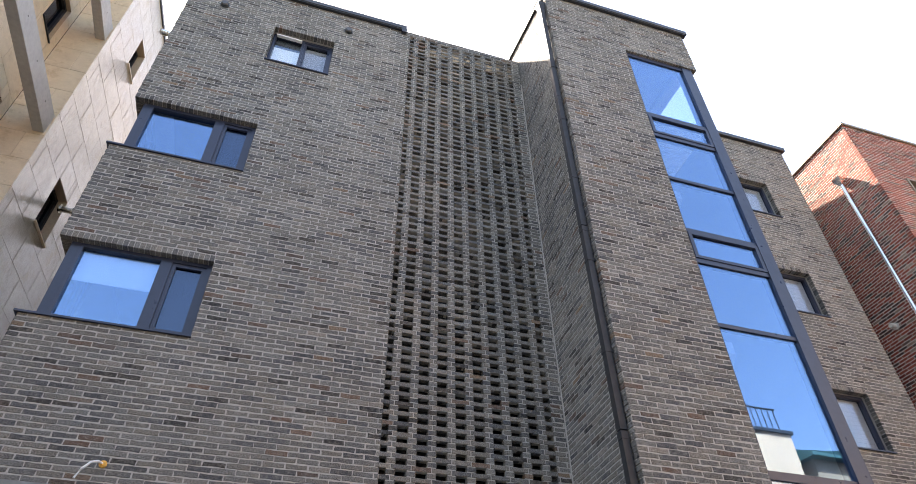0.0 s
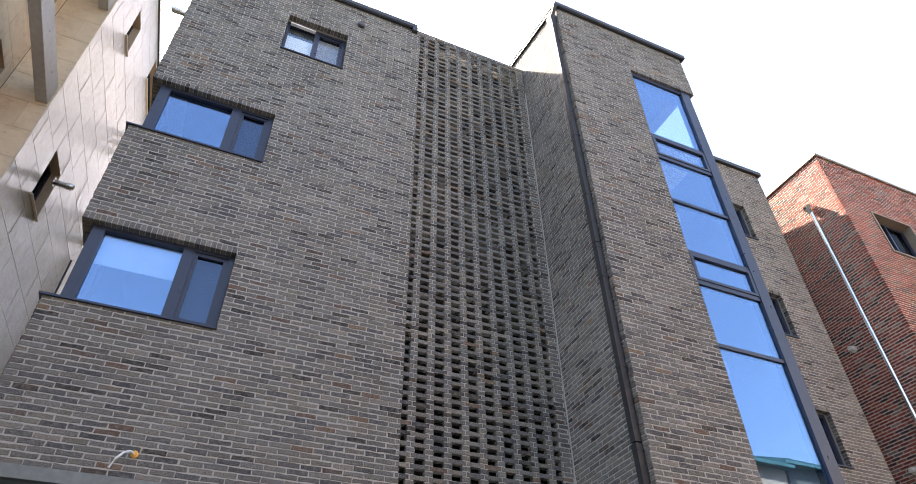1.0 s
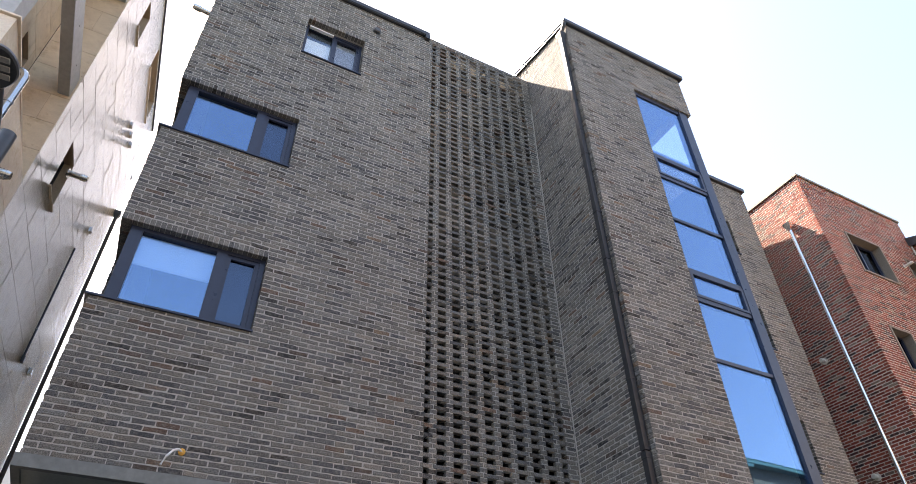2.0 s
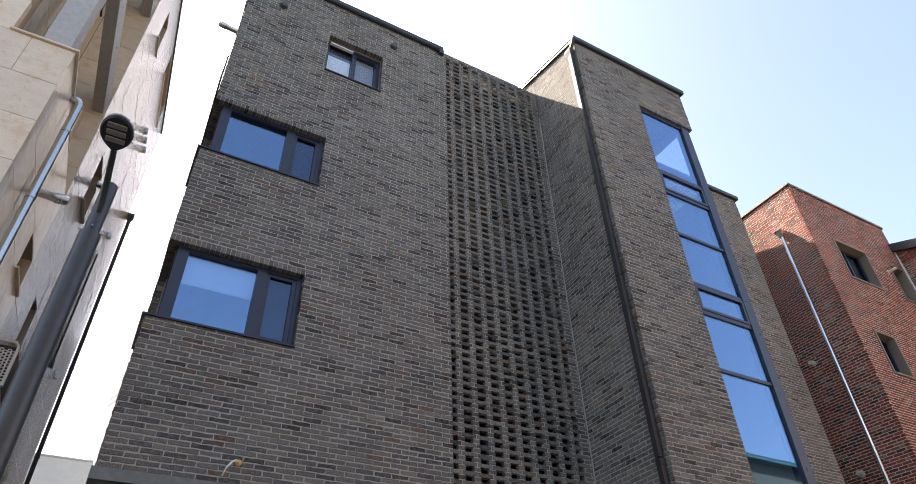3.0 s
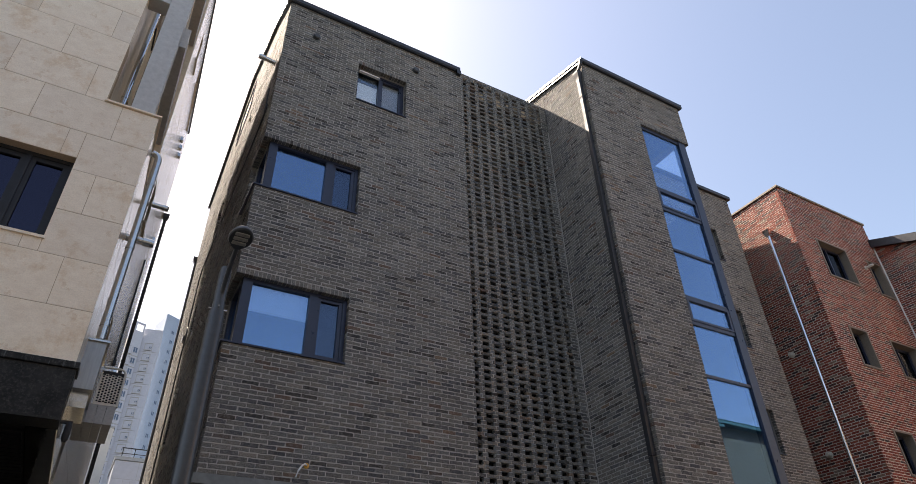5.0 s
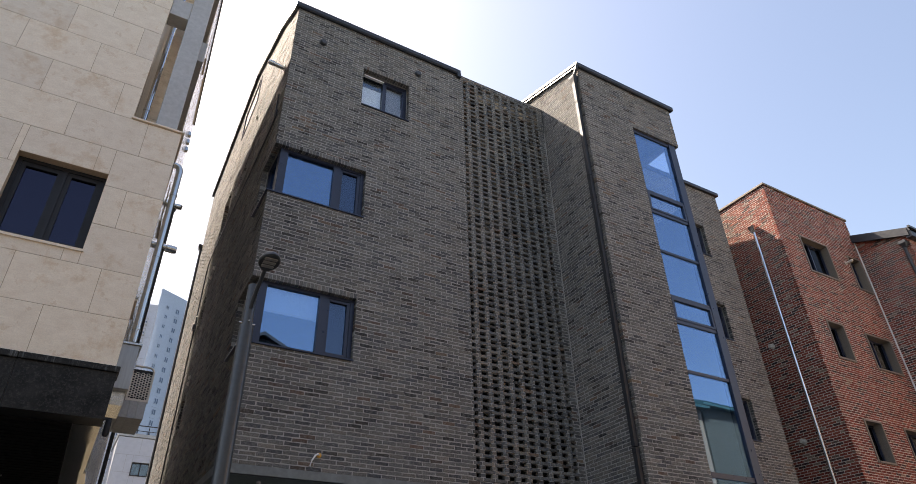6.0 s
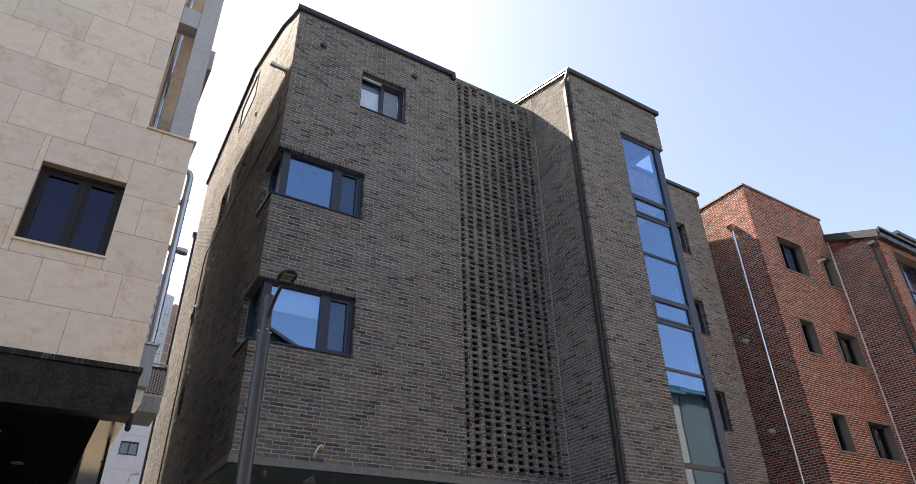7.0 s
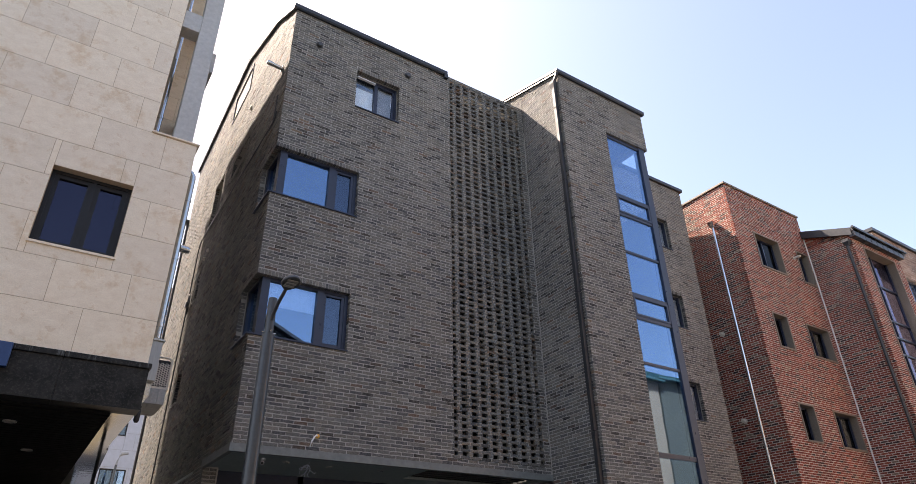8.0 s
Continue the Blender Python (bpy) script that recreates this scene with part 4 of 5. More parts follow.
    body.box(22.47, 22.61, by + 0.01, 6.0, 0, 12.55).box(X + 0.3, 22.2, 6.9, 7.0, 0, 13.9)
    part("corner_sealant", boxm(bx - 0.035, bx - 0.003, -0.715, -0.683, 0.0, 13.2), WHITE_CABLE, house, "pale sealant line in the corner")
    part("back_wall", body, PALE_MORTAR, house)
    return house


red_building = build_red_building()


def build_far_red():
    house = thing("brick_building", "pinkish brick house beyond the red building", "building")
    f = Face((25.5, -0.7), (36, -0.7), (0, -1))
    hole = (1.75, 3.0, 12.3, 13.55)
    brick_wall(house, f, 6.0, 15.3, [hole], [], FAR_BRICK, PALE_MORTAR, module=0.43, course=0.134, name="front_wall", rng=random.Random(31), chamfer=0)
    part("lower_wall", boxm(25.5, 36, -0.7, -0.4, 0, 6.0), RED, house)
    glazing(house, "window", f, *hole, 0.15, [], (), 0.08)
    part("roof", boxm(25.4, 36, -0.8, 7, 15.3, 15.45), COPING, house)
    part("side_wall", boxm(25.5, 25.8, -0.4, 7, 0, 15.3), FAR_BRICK, house)


build_far_red()


# ---- the limestone building ----
LX, LY, OX, RY = -1.63, -1.385, -1.58, 1.5        # corner, front plane, side plane and depth at the end of the balcony recess
SIDE_LEAN = 0.38 / 6.5                            # how far the side wall leans out of line with the street, past the recess
TILE_W, TILE_H, TILE_0 = 0.937, 0.616, 4.63


def slab_face(parent, face, z0, z1, holes, mat, offset, thick=0.03, tile_w=TILE_W, s_start=0.0, body=0.25, name="wall"):
    """Stone slabs hung on a wall with open joints, each one its own piece."""
    m = wall_body(face, s_start + 0.014, face.length - 0.014, z0, z1, holes, -body, -0.005)
    wall = part(name, m, JOINT, parent)
    rng = random.Random(77)
    k = math.floor((z0 - TILE_0) / TILE_H)
    g = 0.0035
    while TILE_0 + k * TILE_H < z1:
        za, zb = max(TILE_0 + k * TILE_H, z0), min(TILE_0 + (k + 1) * TILE_H, z1)
        s = s_start - tile_w + (offset + (tile_w / 2 if k % 2 else 0)) % tile_w
        while s < face.length:
            a, b = max(s, s_start), min(s + tile_w, face.length)
            if b - a > 0.04 and zb - za > 0.04:
                for q0, q1, y0, y1 in cut((a, b, za, zb), holes):
                    if q1 - q0 < 0.02 or y1 - y0 < 0.02:
                        continue
                    t = Mesh()
                    brick_shape(t, face.at, q0 + g, q1 - g, rng.uniform(-0.001, 0.001), y0 + g, y1 - g, 0.011, 0.002)
                    part("stone_slab", t, mat, wall)
            s += tile_w
        k += 1
    return wall


def build_stone_building():
    house = thing("stone_building", "apartment house clad in pale limestone slabs over dark basalt", "building")
    x0 = -8.6
    f = Face((x0, LY), (LX, LY), (0, -1))
    S = lambda x: x - x0
    win = (S(-3.42), S(-2.37), 6.06, 7.28)
    win2 = (S(-3.42), S(-2.37), 6.06 + 5.8, 7.28 + 5.8)
    off = (S(-2.563) + TILE_W * 10) % TILE_W
    slab_face(house, f, 4.63, 16.3, [win, win2, (S(-2.31), S(LX) + 1, 8.33, 30)], STONE, off, name="front_wall")
    glazing(house, "window", f, *win, 0.13, [S(-2.86)], (0, 1), 0.05, frame_mat=BLACK_RUBBER, dull=TINTED_GLASS, sill=False, sash=0.06)
    sl = Mesh()
    f.block(sl, win[0] - 0.02, win[1] + 0.02, -0.12, 0.025, win[2] - 0.03, win[2] + 0.004)
    part("window_sill", sl, STONE, house)
    glazing(house, "window", f, *win2, 0.13, [S(-2.86)], (1,), 0.06, frame_mat=BLACK_RUBBER, glass=DARK_GLASS, dull=DARK_GLASS, sill=False)
    side = Face((LX, LY + 0.003), (OX, RY), (1, 0))
    low_window = (2.12, 2.8, 6.52, 7.06)
    slab_face(house, side, 4.63, 8.33, [low_window], SHADED_CORNER_STONE, 0.3, name="corner_side_wall")
    glazing(house, "window", side, *low_window, 0.16, [], (), 0.05, frame_mat=BLACK_RUBBER, glass=DARK_GLASS, sill=False)
    sm = Mesh()
    side.block(sm, low_window[0] - 0.03, low_window[1] + 0.03, -0.1, 0.035, low_window[2] - 0.03, low_window[2])
    part("window_sill", sm, STONE, house)
    # balcony recess: inner wall, back wall, coping, concrete frame
    inner = Face((-2.31, LY + 0.003), (-2.31, RY), (1, 0))
    iw = [(2.05, 2.64, 9.4, 10.5), (2.05, 2.64, 12.36, 13.45)]
    slab_face(house, inner, 8.33, 16.3, iw, SHADED_STONE, 0.1, name="recess_side_wall", body=0.2)
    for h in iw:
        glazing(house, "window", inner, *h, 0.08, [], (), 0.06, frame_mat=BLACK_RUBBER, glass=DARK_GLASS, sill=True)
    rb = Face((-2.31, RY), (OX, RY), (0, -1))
    slab_face(house, rb, 8.2, 16.4, [], SHADED_STONE, 0.45, name="recess_back_wall", body=0.2, tile_w=0.92)
    part("balcony_floor", boxm(-2.3, LX - 0.26, LY + 0.26, RY - 0.01, 8.1, 8.2), CONCRETE, house)
    cp = Mesh()
    cp.box(-2.33, LX + 0.035, LY - 0.035, LY + 0.24, 8.332, 8.36, bevel=0.004).box(LX - 0.25, LX + 0.035, LY + 0.24, RY - 0.005, 8.332, 8.36, bevel=0.004)
    part("parapet_coping", cp, STONE, house)
    col = Mesh()
    col.box(-2.01, -1.71, LY + 0.02, LY + 0.32, 8.362, 16.5, bevel=0.008)
    fr = part("concrete_column", col, CONCRETE, house)
    for z in (10.7, 13.6):
        part("concrete_beam", boxm(-1.79, -1.61, LY + 0.325, RY - 0.002, z - 0.47, z - 0.01, bevel=0.008), CONCRETE, house)
        part("concrete_beam", boxm(-2.31, -2.012, LY + 0.02, LY + 0.3, z + 0.05, z + 0.46, bevel=0.008), CONCRETE, house)
    for z in (10.8, 13.7):
        for y in (-0.6, 0.2, 1.0):
            part("tie_hole", Mesh().tube([(-1.611, y, z - 0.33), (-1.607, y, z - 0.33)], 0.014, 8), BLACK_RUBBER, fr)
    # outer side wall, past the recess
    o = Face((OX, RY + 0.003), (-1.2, 8.0), (1, 0))
    oh = [(1.08, 1.75, 9.2, 10.28), (1.1, 1.6, 14.0, 15.0), (3.35, 5.3, 15.45, 16.3), (0.98, 1.4, 6.35, 7.12)]
    slab_face(house, o, 4.032, 16.4, oh, SHADED_WAVY_STONE, 0.2, name="side_wall")
    # set-back rear part of the same side, unseen, added for its cast shadow
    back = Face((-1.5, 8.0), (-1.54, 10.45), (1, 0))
    slab_face(house, back, 4.032, 16.4, [], SHADED_WAVY_STONE, 0.5, name="rear_side_wall")
    part("rear_wall", boxm(x0, -1.8, 10.2, 10.43, 0, 16.4), PAINT_IN, house)
    for h in oh:
        glazing(house, "window", o, *h, 0.16, [], (), 0.07, frame_mat=BLACK_RUBBER, glass=DARK_GLASS, sill=False)
        sm = Mesh()
        o.block(sm, h[0] - 0.03, h[1] + 0.03, -0.1, 0.035, h[2] - 0.03, h[2])
        part("window_sill", sm, STONE, house)
    part("roof", Mesh().prism([(x0, RY - 0.02, 16.4), (OX + 0.035, RY - 0.02, 16.4), (-1.16, 8.05, 16.4), (-1.5, 8.05, 16.4), (-1.5, 10.5, 16.4), (x0, 10.5, 16.4)], (0, 0, 0), (0, 0, 0.1)).box(x0, LX - 0.1, LY - 0.02, RY - 0.02, 16.5, 16.58), COPING, house)
    # dark basalt beam over the open ground floor
    b = Mesh()
    b.box(x0, -2.624, LY - 0.03, LY + 0.3, 4.0, 4.55).box(-2.62, LX + 0.03, LY - 0.03, LY + 0.3, 4.0, 4.55)
    bb = part("basalt_beam", b, BASALT, house, "polished dark basalt beam")
    part("basalt_ledge", Mesh().box(x0, -2.624, LY - 0.06, LY + 0.28, 4.553, 4.625, bevel=0.005).box(-2.62, LX + 0.05, LY - 0.06, LY + 0.28, 4.553, 4.625, bevel=0.005), STAINED_BASALT, bb)
    part("side_beam", Mesh().box(LX - 0.42, LX + 0.02, LY + 0.3, RY, 4.03, 4.625).box(LX - 0.42, OX, RY, 7.9, 4.03, 4.625), STEEL, house, "polished steel fascia")
    part("steel_soffit", Mesh().prism([(LX - 0.27, LY + 0.31, 4.0), (LX + 0.015, LY + 0.31, 4.0), (LX + 0.015, RY, 4.0), (OX, RY + 0.01, 4.0), (-1.212, 7.9, 4.0), (LX - 0.27, 7.9, 4.0)], (0, 0, 0), (0, 0, 0.028)), MIRROR, house, "mirror-polished steel soffit strip")
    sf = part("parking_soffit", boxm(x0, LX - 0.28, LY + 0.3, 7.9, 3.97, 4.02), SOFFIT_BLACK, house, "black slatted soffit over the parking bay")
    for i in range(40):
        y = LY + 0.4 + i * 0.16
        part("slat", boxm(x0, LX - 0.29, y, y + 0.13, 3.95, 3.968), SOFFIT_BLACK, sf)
    # parking bay walls, with the bay's shade put into their colour
    part("parking_wall", Mesh().box(x0, LX - 0.5, 6.0, 6.2, 0, 3.94).box(x0, x0 + 0.2, LY, 6, 0, 4.0), SHADE_BLACK, house)
    part("back_wall", Mesh().box(x0, OX - 0.02, 7.75, 7.95, 0, 16.4).box(x0, x0 + 0.2, LY + 0.02, 7.75, 4.1, 16.3), PAINT_IN, house)
    for (x, y) in ((-3.0, -0.2), (-2.7, 1.8), (-4.6, -0.2), (-4.4, 1.8)):
        part("recessed_downlight", Mesh().tube([(x, y, 3.935), (x, y, 3.96)], 0.085, 20), LENS, house, "round white recessed downlight", smooth=True)
    return house


stone_building = build_stone_building()


# ---- street lamp ----
def build_street_lamp():
    lamp = thing("street_lamp", "dark grey street lamp with a flat oval LED head", "street lamp")
    x, y = -0.52, -3.0
    part("pole", Mesh().tube([(x, y, 0.0), (x, y, 0.5), (x, y, 4.74)], [0.1, 0.088, 0.076], 20), POLE, lamp, smooth=True)
    part("base_collar", Mesh().tube([(x, y, 0.0), (x, y, 0.25)], 0.14, 20), POLE, lamp, smooth=True)
    part("upper_tube", Mesh().tube([(x, y, 4.735), (x, y, 5.24)], 0.057, 18), POLE, lamp, smooth=True)
    for a in (0, 90, 180, 270):
        dx, dy = math.cos(radians(a)), math.sin(radians(a))
        part("clamp_bolt", Mesh().tube([(x + 0.05 * dx, y + 0.05 * dy, 4.77), (x + 0.088 * dx, y + 0.088 * dy, 4.77)], 0.009, 8), STEEL, lamp)
    part("arm", Mesh().tube([(x, y - 0.05, 4.93), (x, y - 0.09, 4.99), (x - 0.005, y - 0.28, 5.09), (x - 0.01, y - 0.52, 5.17)], [0.02, 0.024, 0.024, 0.022], 12), POLE, lamp, smooth=True)
    # the head: a shallow dish, a little tilted up, with a rim and three lens bars below
    cx, cy, cz, tilt = x - 0.015, y - 0.69, 5.2, radians(4)
    head = Mesh()
    rings = []
    for r, h in ((0.0, 0.03), (0.08, 0.03), (0.13, 0.022), (0.148, 0.0), (0.15, -0.022), (0.138, -0.034), (0.125, -0.03), (0.0, -0.028)):
        ring = []
        for j in range(32):
            a = 2 * math.pi * j / 32
            px, py = max(r, 0.001) * math.cos(a) * 0.75, max(r, 0.001) * math.sin(a) * 1.18
            if py > 0:
                px *= 1 - 0.5 * (py / 0.19) ** 2
            ring.append((cx + px, cy + py * math.cos(tilt) + h * math.sin(tilt), cz - py * math.sin(tilt) + h * math.cos(tilt)))
        rings.append(ring)
    head.quad_strip(rings)
    hd = part("lamp_head", head, POLE, lamp, smooth=True)
    for i in range(3):
        oy = -0.085 + i * 0.07
        b = Mesh()
        for k in range(2):
            b.box(-0.065, 0.065, oy - 0.022, oy + 0.024, -0.042, -0.03, bevel=0.004) if k == 0 else None
        ob = part("led_lens", b, LENS, hd, "pale ribbed lens bar")
        ob.matrix_local = pose(cx, cy, cz, -math.degrees(tilt), 0, 0)


build_street_lamp()


# ---- pipes, vents and fittings on the walls ----
def pipe(name, path, r, mat, label, parent, clips=(), sides=14, clip_mat=None):
    p = part(name, Mesh().tube(path, r, sides), mat, parent, label, smooth=True)
    for c in clips:
        part("pipe_clip", Mesh().tube([(c[0], c[1], c[2] - 0.02), (c[0], c[1], c[2] + 0.02)], r + 0.008, sides), clip_mat or mat, p, smooth=True)
    return p


def downpipe(label, path, r, mat, hopper=None, clips=()):
    t = thing("downpipe", label, "downpipe")
    pipe("pipe", path, r, mat, "", t, clips)
    if hopper:
        x, y, z, s = hopper
        m = Mesh()
        ring = lambda w, zz: [(x - w, y - w, zz), (x + w, y - w, zz), (x + w, y + w, zz), (x - w, y + w, zz)]
        m.quad_strip([ring(s * 0.5, z - 0.16), ring(s * 0.6, z - 0.12), ring(s, z - 0.03), ring(s, z + 0.06)])
        part("hopper", m, mat, t)
    return t


def bend(a, b, c, n=5, f=0.5):
    """Points of a rounded corner from a over b to c."""
    a, b, c = Vector(a), Vector(b), Vector(c)
    return [(1 - t) ** 2 * a + 2 * t * (1 - t) * b + t * t * c for t in (i / n for i in range(n + 1))]


def tower_downpipe():
    """A square pipe on straps, fed by a slanting outlet from the eaves corner through a small hopper."""
    t = thing("downpipe", "black square metal downpipe down the edge of the brick tower", "downpipe")
    x, y, w = 6.595, -1.49, 0.043
    ring = lambda k, zz, cx=x, cy=y: [(cx - k, cy - k, zz), (cx + k, cy - k, zz), (cx + k, cy + k, zz), (cx - k, cy + k, zz)]
    for za, zb in ((10.62, 13.5), (7.62, 10.6), (4.62, 7.6), (0.0, 4.6)):
        p = part("pipe_length", Mesh().quad_strip([ring(w, za), ring(w, zb - 0.09), ring(w + 0.004, zb - 0.085), ring(w + 0.004, zb)]), BLACK_METAL, t)
        for z in (zb - 0.6, zb - 2.0):
            part("strap", Mesh().box(x - w - 0.007, x + w + 0.02, y - w - 0.007, y + w + 0.007, z - 0.018, z + 0.018), BLACK_METAL, p)
    part("hopper", Mesh().quad_strip([ring(w + 0.006, 13.48), ring(w + 0.012, 13.54), ring(0.085, 13.68), ring(0.088, 13.74)]), BLACK_METAL, t)
    part("outlet", Mesh().quad_strip([ring(0.035, 13.7, x, y - 0.01), ring(0.035, 13.78, x, y - 0.03), ring(0.035, 13.93, x + 0.005, y - 0.13), ring(0.037, 14.02, x + 0.01, y - 0.15)]), BLACK_METAL, t)


tower_downpipe()
downpipe("polished steel downpipe on the red brick wall", [(14.84, 0.02, 12.55)] + [(14.84, 0.02, z) for z in (10, 7, 4, 0.0)], 0.045, CHROME, (14.84, 0.02, 12.7, 0.1), [(14.84, 0.02, z) for z in (11.5, 9.0, 6.5, 4.0)])
downpipe("black downpipe at the corner of the red brick bay", [(19.22, -2.1, 12.3), (19.22, -2.06, 12.1)] + [(19.22, -2.06, z) for z in (9, 6, 3, 0.0)], 0.048, COPING, (19.22, -2.08, 12.3, 0.11), [(19.22, -2.06, z) for z in (11, 8.5, 6.0)])
downpipe("dark downpipe at the far end of the grey side wall", [(0.19, 11.27, z) for z in (13.72, 9, 6, 3, 0.0)], 0.05, COPING, (0.19, 11.3, 13.88, 0.11))
downpipe("stainless downpipe with a bent top on the limestone wall", bend((LX, -0.67, 8.26), (-1.48, -0.67, 8.3), (-1.5, -0.67, 8.07)) + [(-1.5, -0.67, z) for z in (7.8, 7, 6, 5.25)], 0.05, STEEL, None, [(-1.5, -0.67, z) for z in (7.7, 6.6, 5.45)])
downpipe("polished steel downpipe in the balcony recess of the limestone house", [(-2.22, -0.5, z) for z in (8.21, 10, 12, 14, 16.2)], 0.045, CHROME, None, [(-2.22, -0.5, z) for z in (9.3, 12.0, 14.6)])
downpipe("dark downpipe at the far end of the limestone side wall", [(-1.13, 7.9, z) for z in (12.9, 12, 9, 6, 3, 0.0)], 0.045, COPING, (-1.13, 7.9, 13.0, 0.085), [(-1.13, 7.9, z) for z in (12.5, 10.5, 8.5, 6.5)])


def wall_cap(at, out, r, mat, label, length=0.07):
    """A round hooded vent: a collar on the wall and a domed cap."""
    t = thing("wall_vent", label, "vent")
    a, o = Vector(at), Vector(out)
    part("collar", Mesh().tube([a, a + o * 0.015], r * 1.2, 18), mat, t, smooth=True)
    part("cap", Mesh().tube([a + o * 0.015, a + o * length * 0.7, a + o * length], [r, r, r * 0.75], 18), mat, t, smooth=True)


wall_cap((0.64, 0.0, 13.12), (0, -1, 0), 0.072, POLE, "small dark round vent cap on the grey brick front")
wall_cap((2.99, 0.0, 13.36), (0, -1, 0), 0.072, POLE, "small dark round vent cap on the grey brick front")
for y, z in ((5.803, 10.182), (6.164, 10.076), (6.035, 7.282), (6.105, 7.16)):
    wall_cap((SKEW * y, y, z), (-1, 0, 0), 0.05, IVORY, "small pale vent cap on the grey side wall", 0.045)
wall_cap((SKEW * 3.357, 3.357, 13.414), (-1, 0, 0), 0.055, IVORY, "small pale vent cap on the grey side wall", 0.045)


def flue(root, out, length, r, mat, label):
    """A boiler flue: a wall plate, a tube with ribs, a slotted end."""
    t = thing("flue_pipe", label, "flue")
    a, o = Vector(root), Vector(out).normalized()
    part("wall_plate", Mesh().tube([a, a + o * 0.02], r * 1.7, 16), mat, t, smooth=True)
    part("tube", Mesh().tube([a + o * 0.02, a + o * length * 0.6], r, 16), mat, t, smooth=True)
    part("end_piece", Mesh().tube([a + o * length * 0.6, a + o * length * 0.62, a + o * length * 0.9, a + o * length], [r, r * 1.15, r * 1.15, r * 0.9], 16), mat, t, smooth=True)
    for k in range(3):
        c = a + o * length * (0.66 + 0.09 * k)
        part("rib", Mesh().tube([c, c + o * 0.012], r * 1.25, 16), mat, t, smooth=True)


flue((0.0, 0.5, 12.45), (-1, 0, 0.1), 0.36, 0.05, STEEL, "steel boiler flue standing out of the sunlit brick side")
flue((LX, -0.15, 7.08), (1, 0, -0.05), 0.4, 0.055, STEEL, "steel boiler flue on the limestone side wall")
flue((OX + SIDE_LEAN * 1.6, 3.1, 9.98), (1, 0, -0.05), 0.34, 0.055, STEEL, "steel boiler flue on the limestone side wall")
flue((14.95, 0.62, 8.95), (-1, 0, 0), 0.15, 0.045, IVORY, "pale short flue on the red brick side wall")
flue((14.95, 0.55, 6.2), (-1, 0, 0), 0.15, 0.045, IVORY, "pale short flue on the red brick side wall")
flue((18.2, -0.68, 12.0), (0, -1, 0), 0.24, 0.036, IVORY, "pale short flue beside a red brick window")


def hooded_vent(y, z, x=OX):
    t = thing("wall_vent", "small steel hooded vent on the limestone side wall", "vent", "hooded vents on the limestone wall")
    part("back_plate", boxm(x, x + 0.012, y - 0.075, y + 0.075, z - 0.07, z + 0.07), STEEL, t)
    m = Mesh()
    m.quad_strip([[(x + 0.012, y - 0.06, z - 0.06), (x + 0.012, y + 0.06, z - 0.06), (x + 0.012, y + 0.06, z + 0.06), (x + 0.012, y - 0.06, z + 0.06)],
                  [(x + 0.075, y - 0.06, z - 0.06), (x + 0.075, y + 0.06, z - 0.06), (x + 0.06, y + 0.06, z + 0.06), (x + 0.06, y - 0.06, z + 0.06)]])
    part("hood", m, STEEL, t)


for y, z in ((5.51, 13.93), (5.87, 13.95), (6.25, 13.97), (6.25, 11.1), (6.66, 7.75)):
    hooded_vent(y, z, OX + SIDE_LEAN * (y - RY))


def wall_conduit():
    """A dark cable pipe that ends open above a small junction box."""
    t = thing("conduit", "thin dark cable conduit down the limestone side wall", "conduit")
    y = 5.75
    x = OX + SIDE_LEAN * (y - RY)
    part("tube", Mesh().tube([(x + 0.022, y, z) for z in (7.62, 9.0, 10.2)], 0.02, 10), COPING, t, smooth=True)
    part("junction_box", boxm(x, x + 0.06, y - 0.05, y + 0.05, 7.5, 7.63, bevel=0.008), COPING, t)
    for z in (8.2, 9.6):
        part("clip", boxm(x, x + 0.046, y - 0.03, y + 0.03, z, z + 0.02), STEEL, t)


wall_conduit()


def gas_pipe():
    t = thing("gas_pipe", "thin dark service pipe along the grey brick side wall", "pipe")
    on = lambda y, z: (SKEW * y - 0.035, y, z)
    y = 7.339
    pipe("riser", [on(y, z) for z in (0.1, 4, 8, 10.75)] + bend(on(y, 10.75), on(y, 11.05), on(y - 0.3, 11.1)), 0.018, COPING, "", t, [on(y, z) for z in (4.8, 6.4, 8.1, 9.8)])
    pipe("branch", [on(y - 0.3, 11.1), on(3.2, 10.95), on(0.55, 10.85)] + bend(on(0.55, 10.85), on(0.32, 10.83), on(0.32, 11.05)), 0.017, COPING, "", t)
    pipe("riser_stub", bend(on(0.5, 10.85), on(0.44, 11.0), on(0.44, 11.35)) + [on(0.44, 11.6)], 0.014, COPING, "", t)
    # a small regulator with a bypass loop half way up
    part("regulator", Mesh().box(SKEW * y - 0.1, SKEW * y - 0.012, y - 0.09, y + 0.09, 9.05, 9.2, bevel=0.02), COPING, t)
    pipe("bypass", [on(y, 8.75)] + bend(on(y - 0.02, 8.78), on(y - 0.2, 8.8), on(y - 0.2, 9.0)) + bend(on(y - 0.2, 9.2), on(y - 0.2, 9.42), on(y, 9.45)), 0.015, COPING, "", t)


gas_pipe()


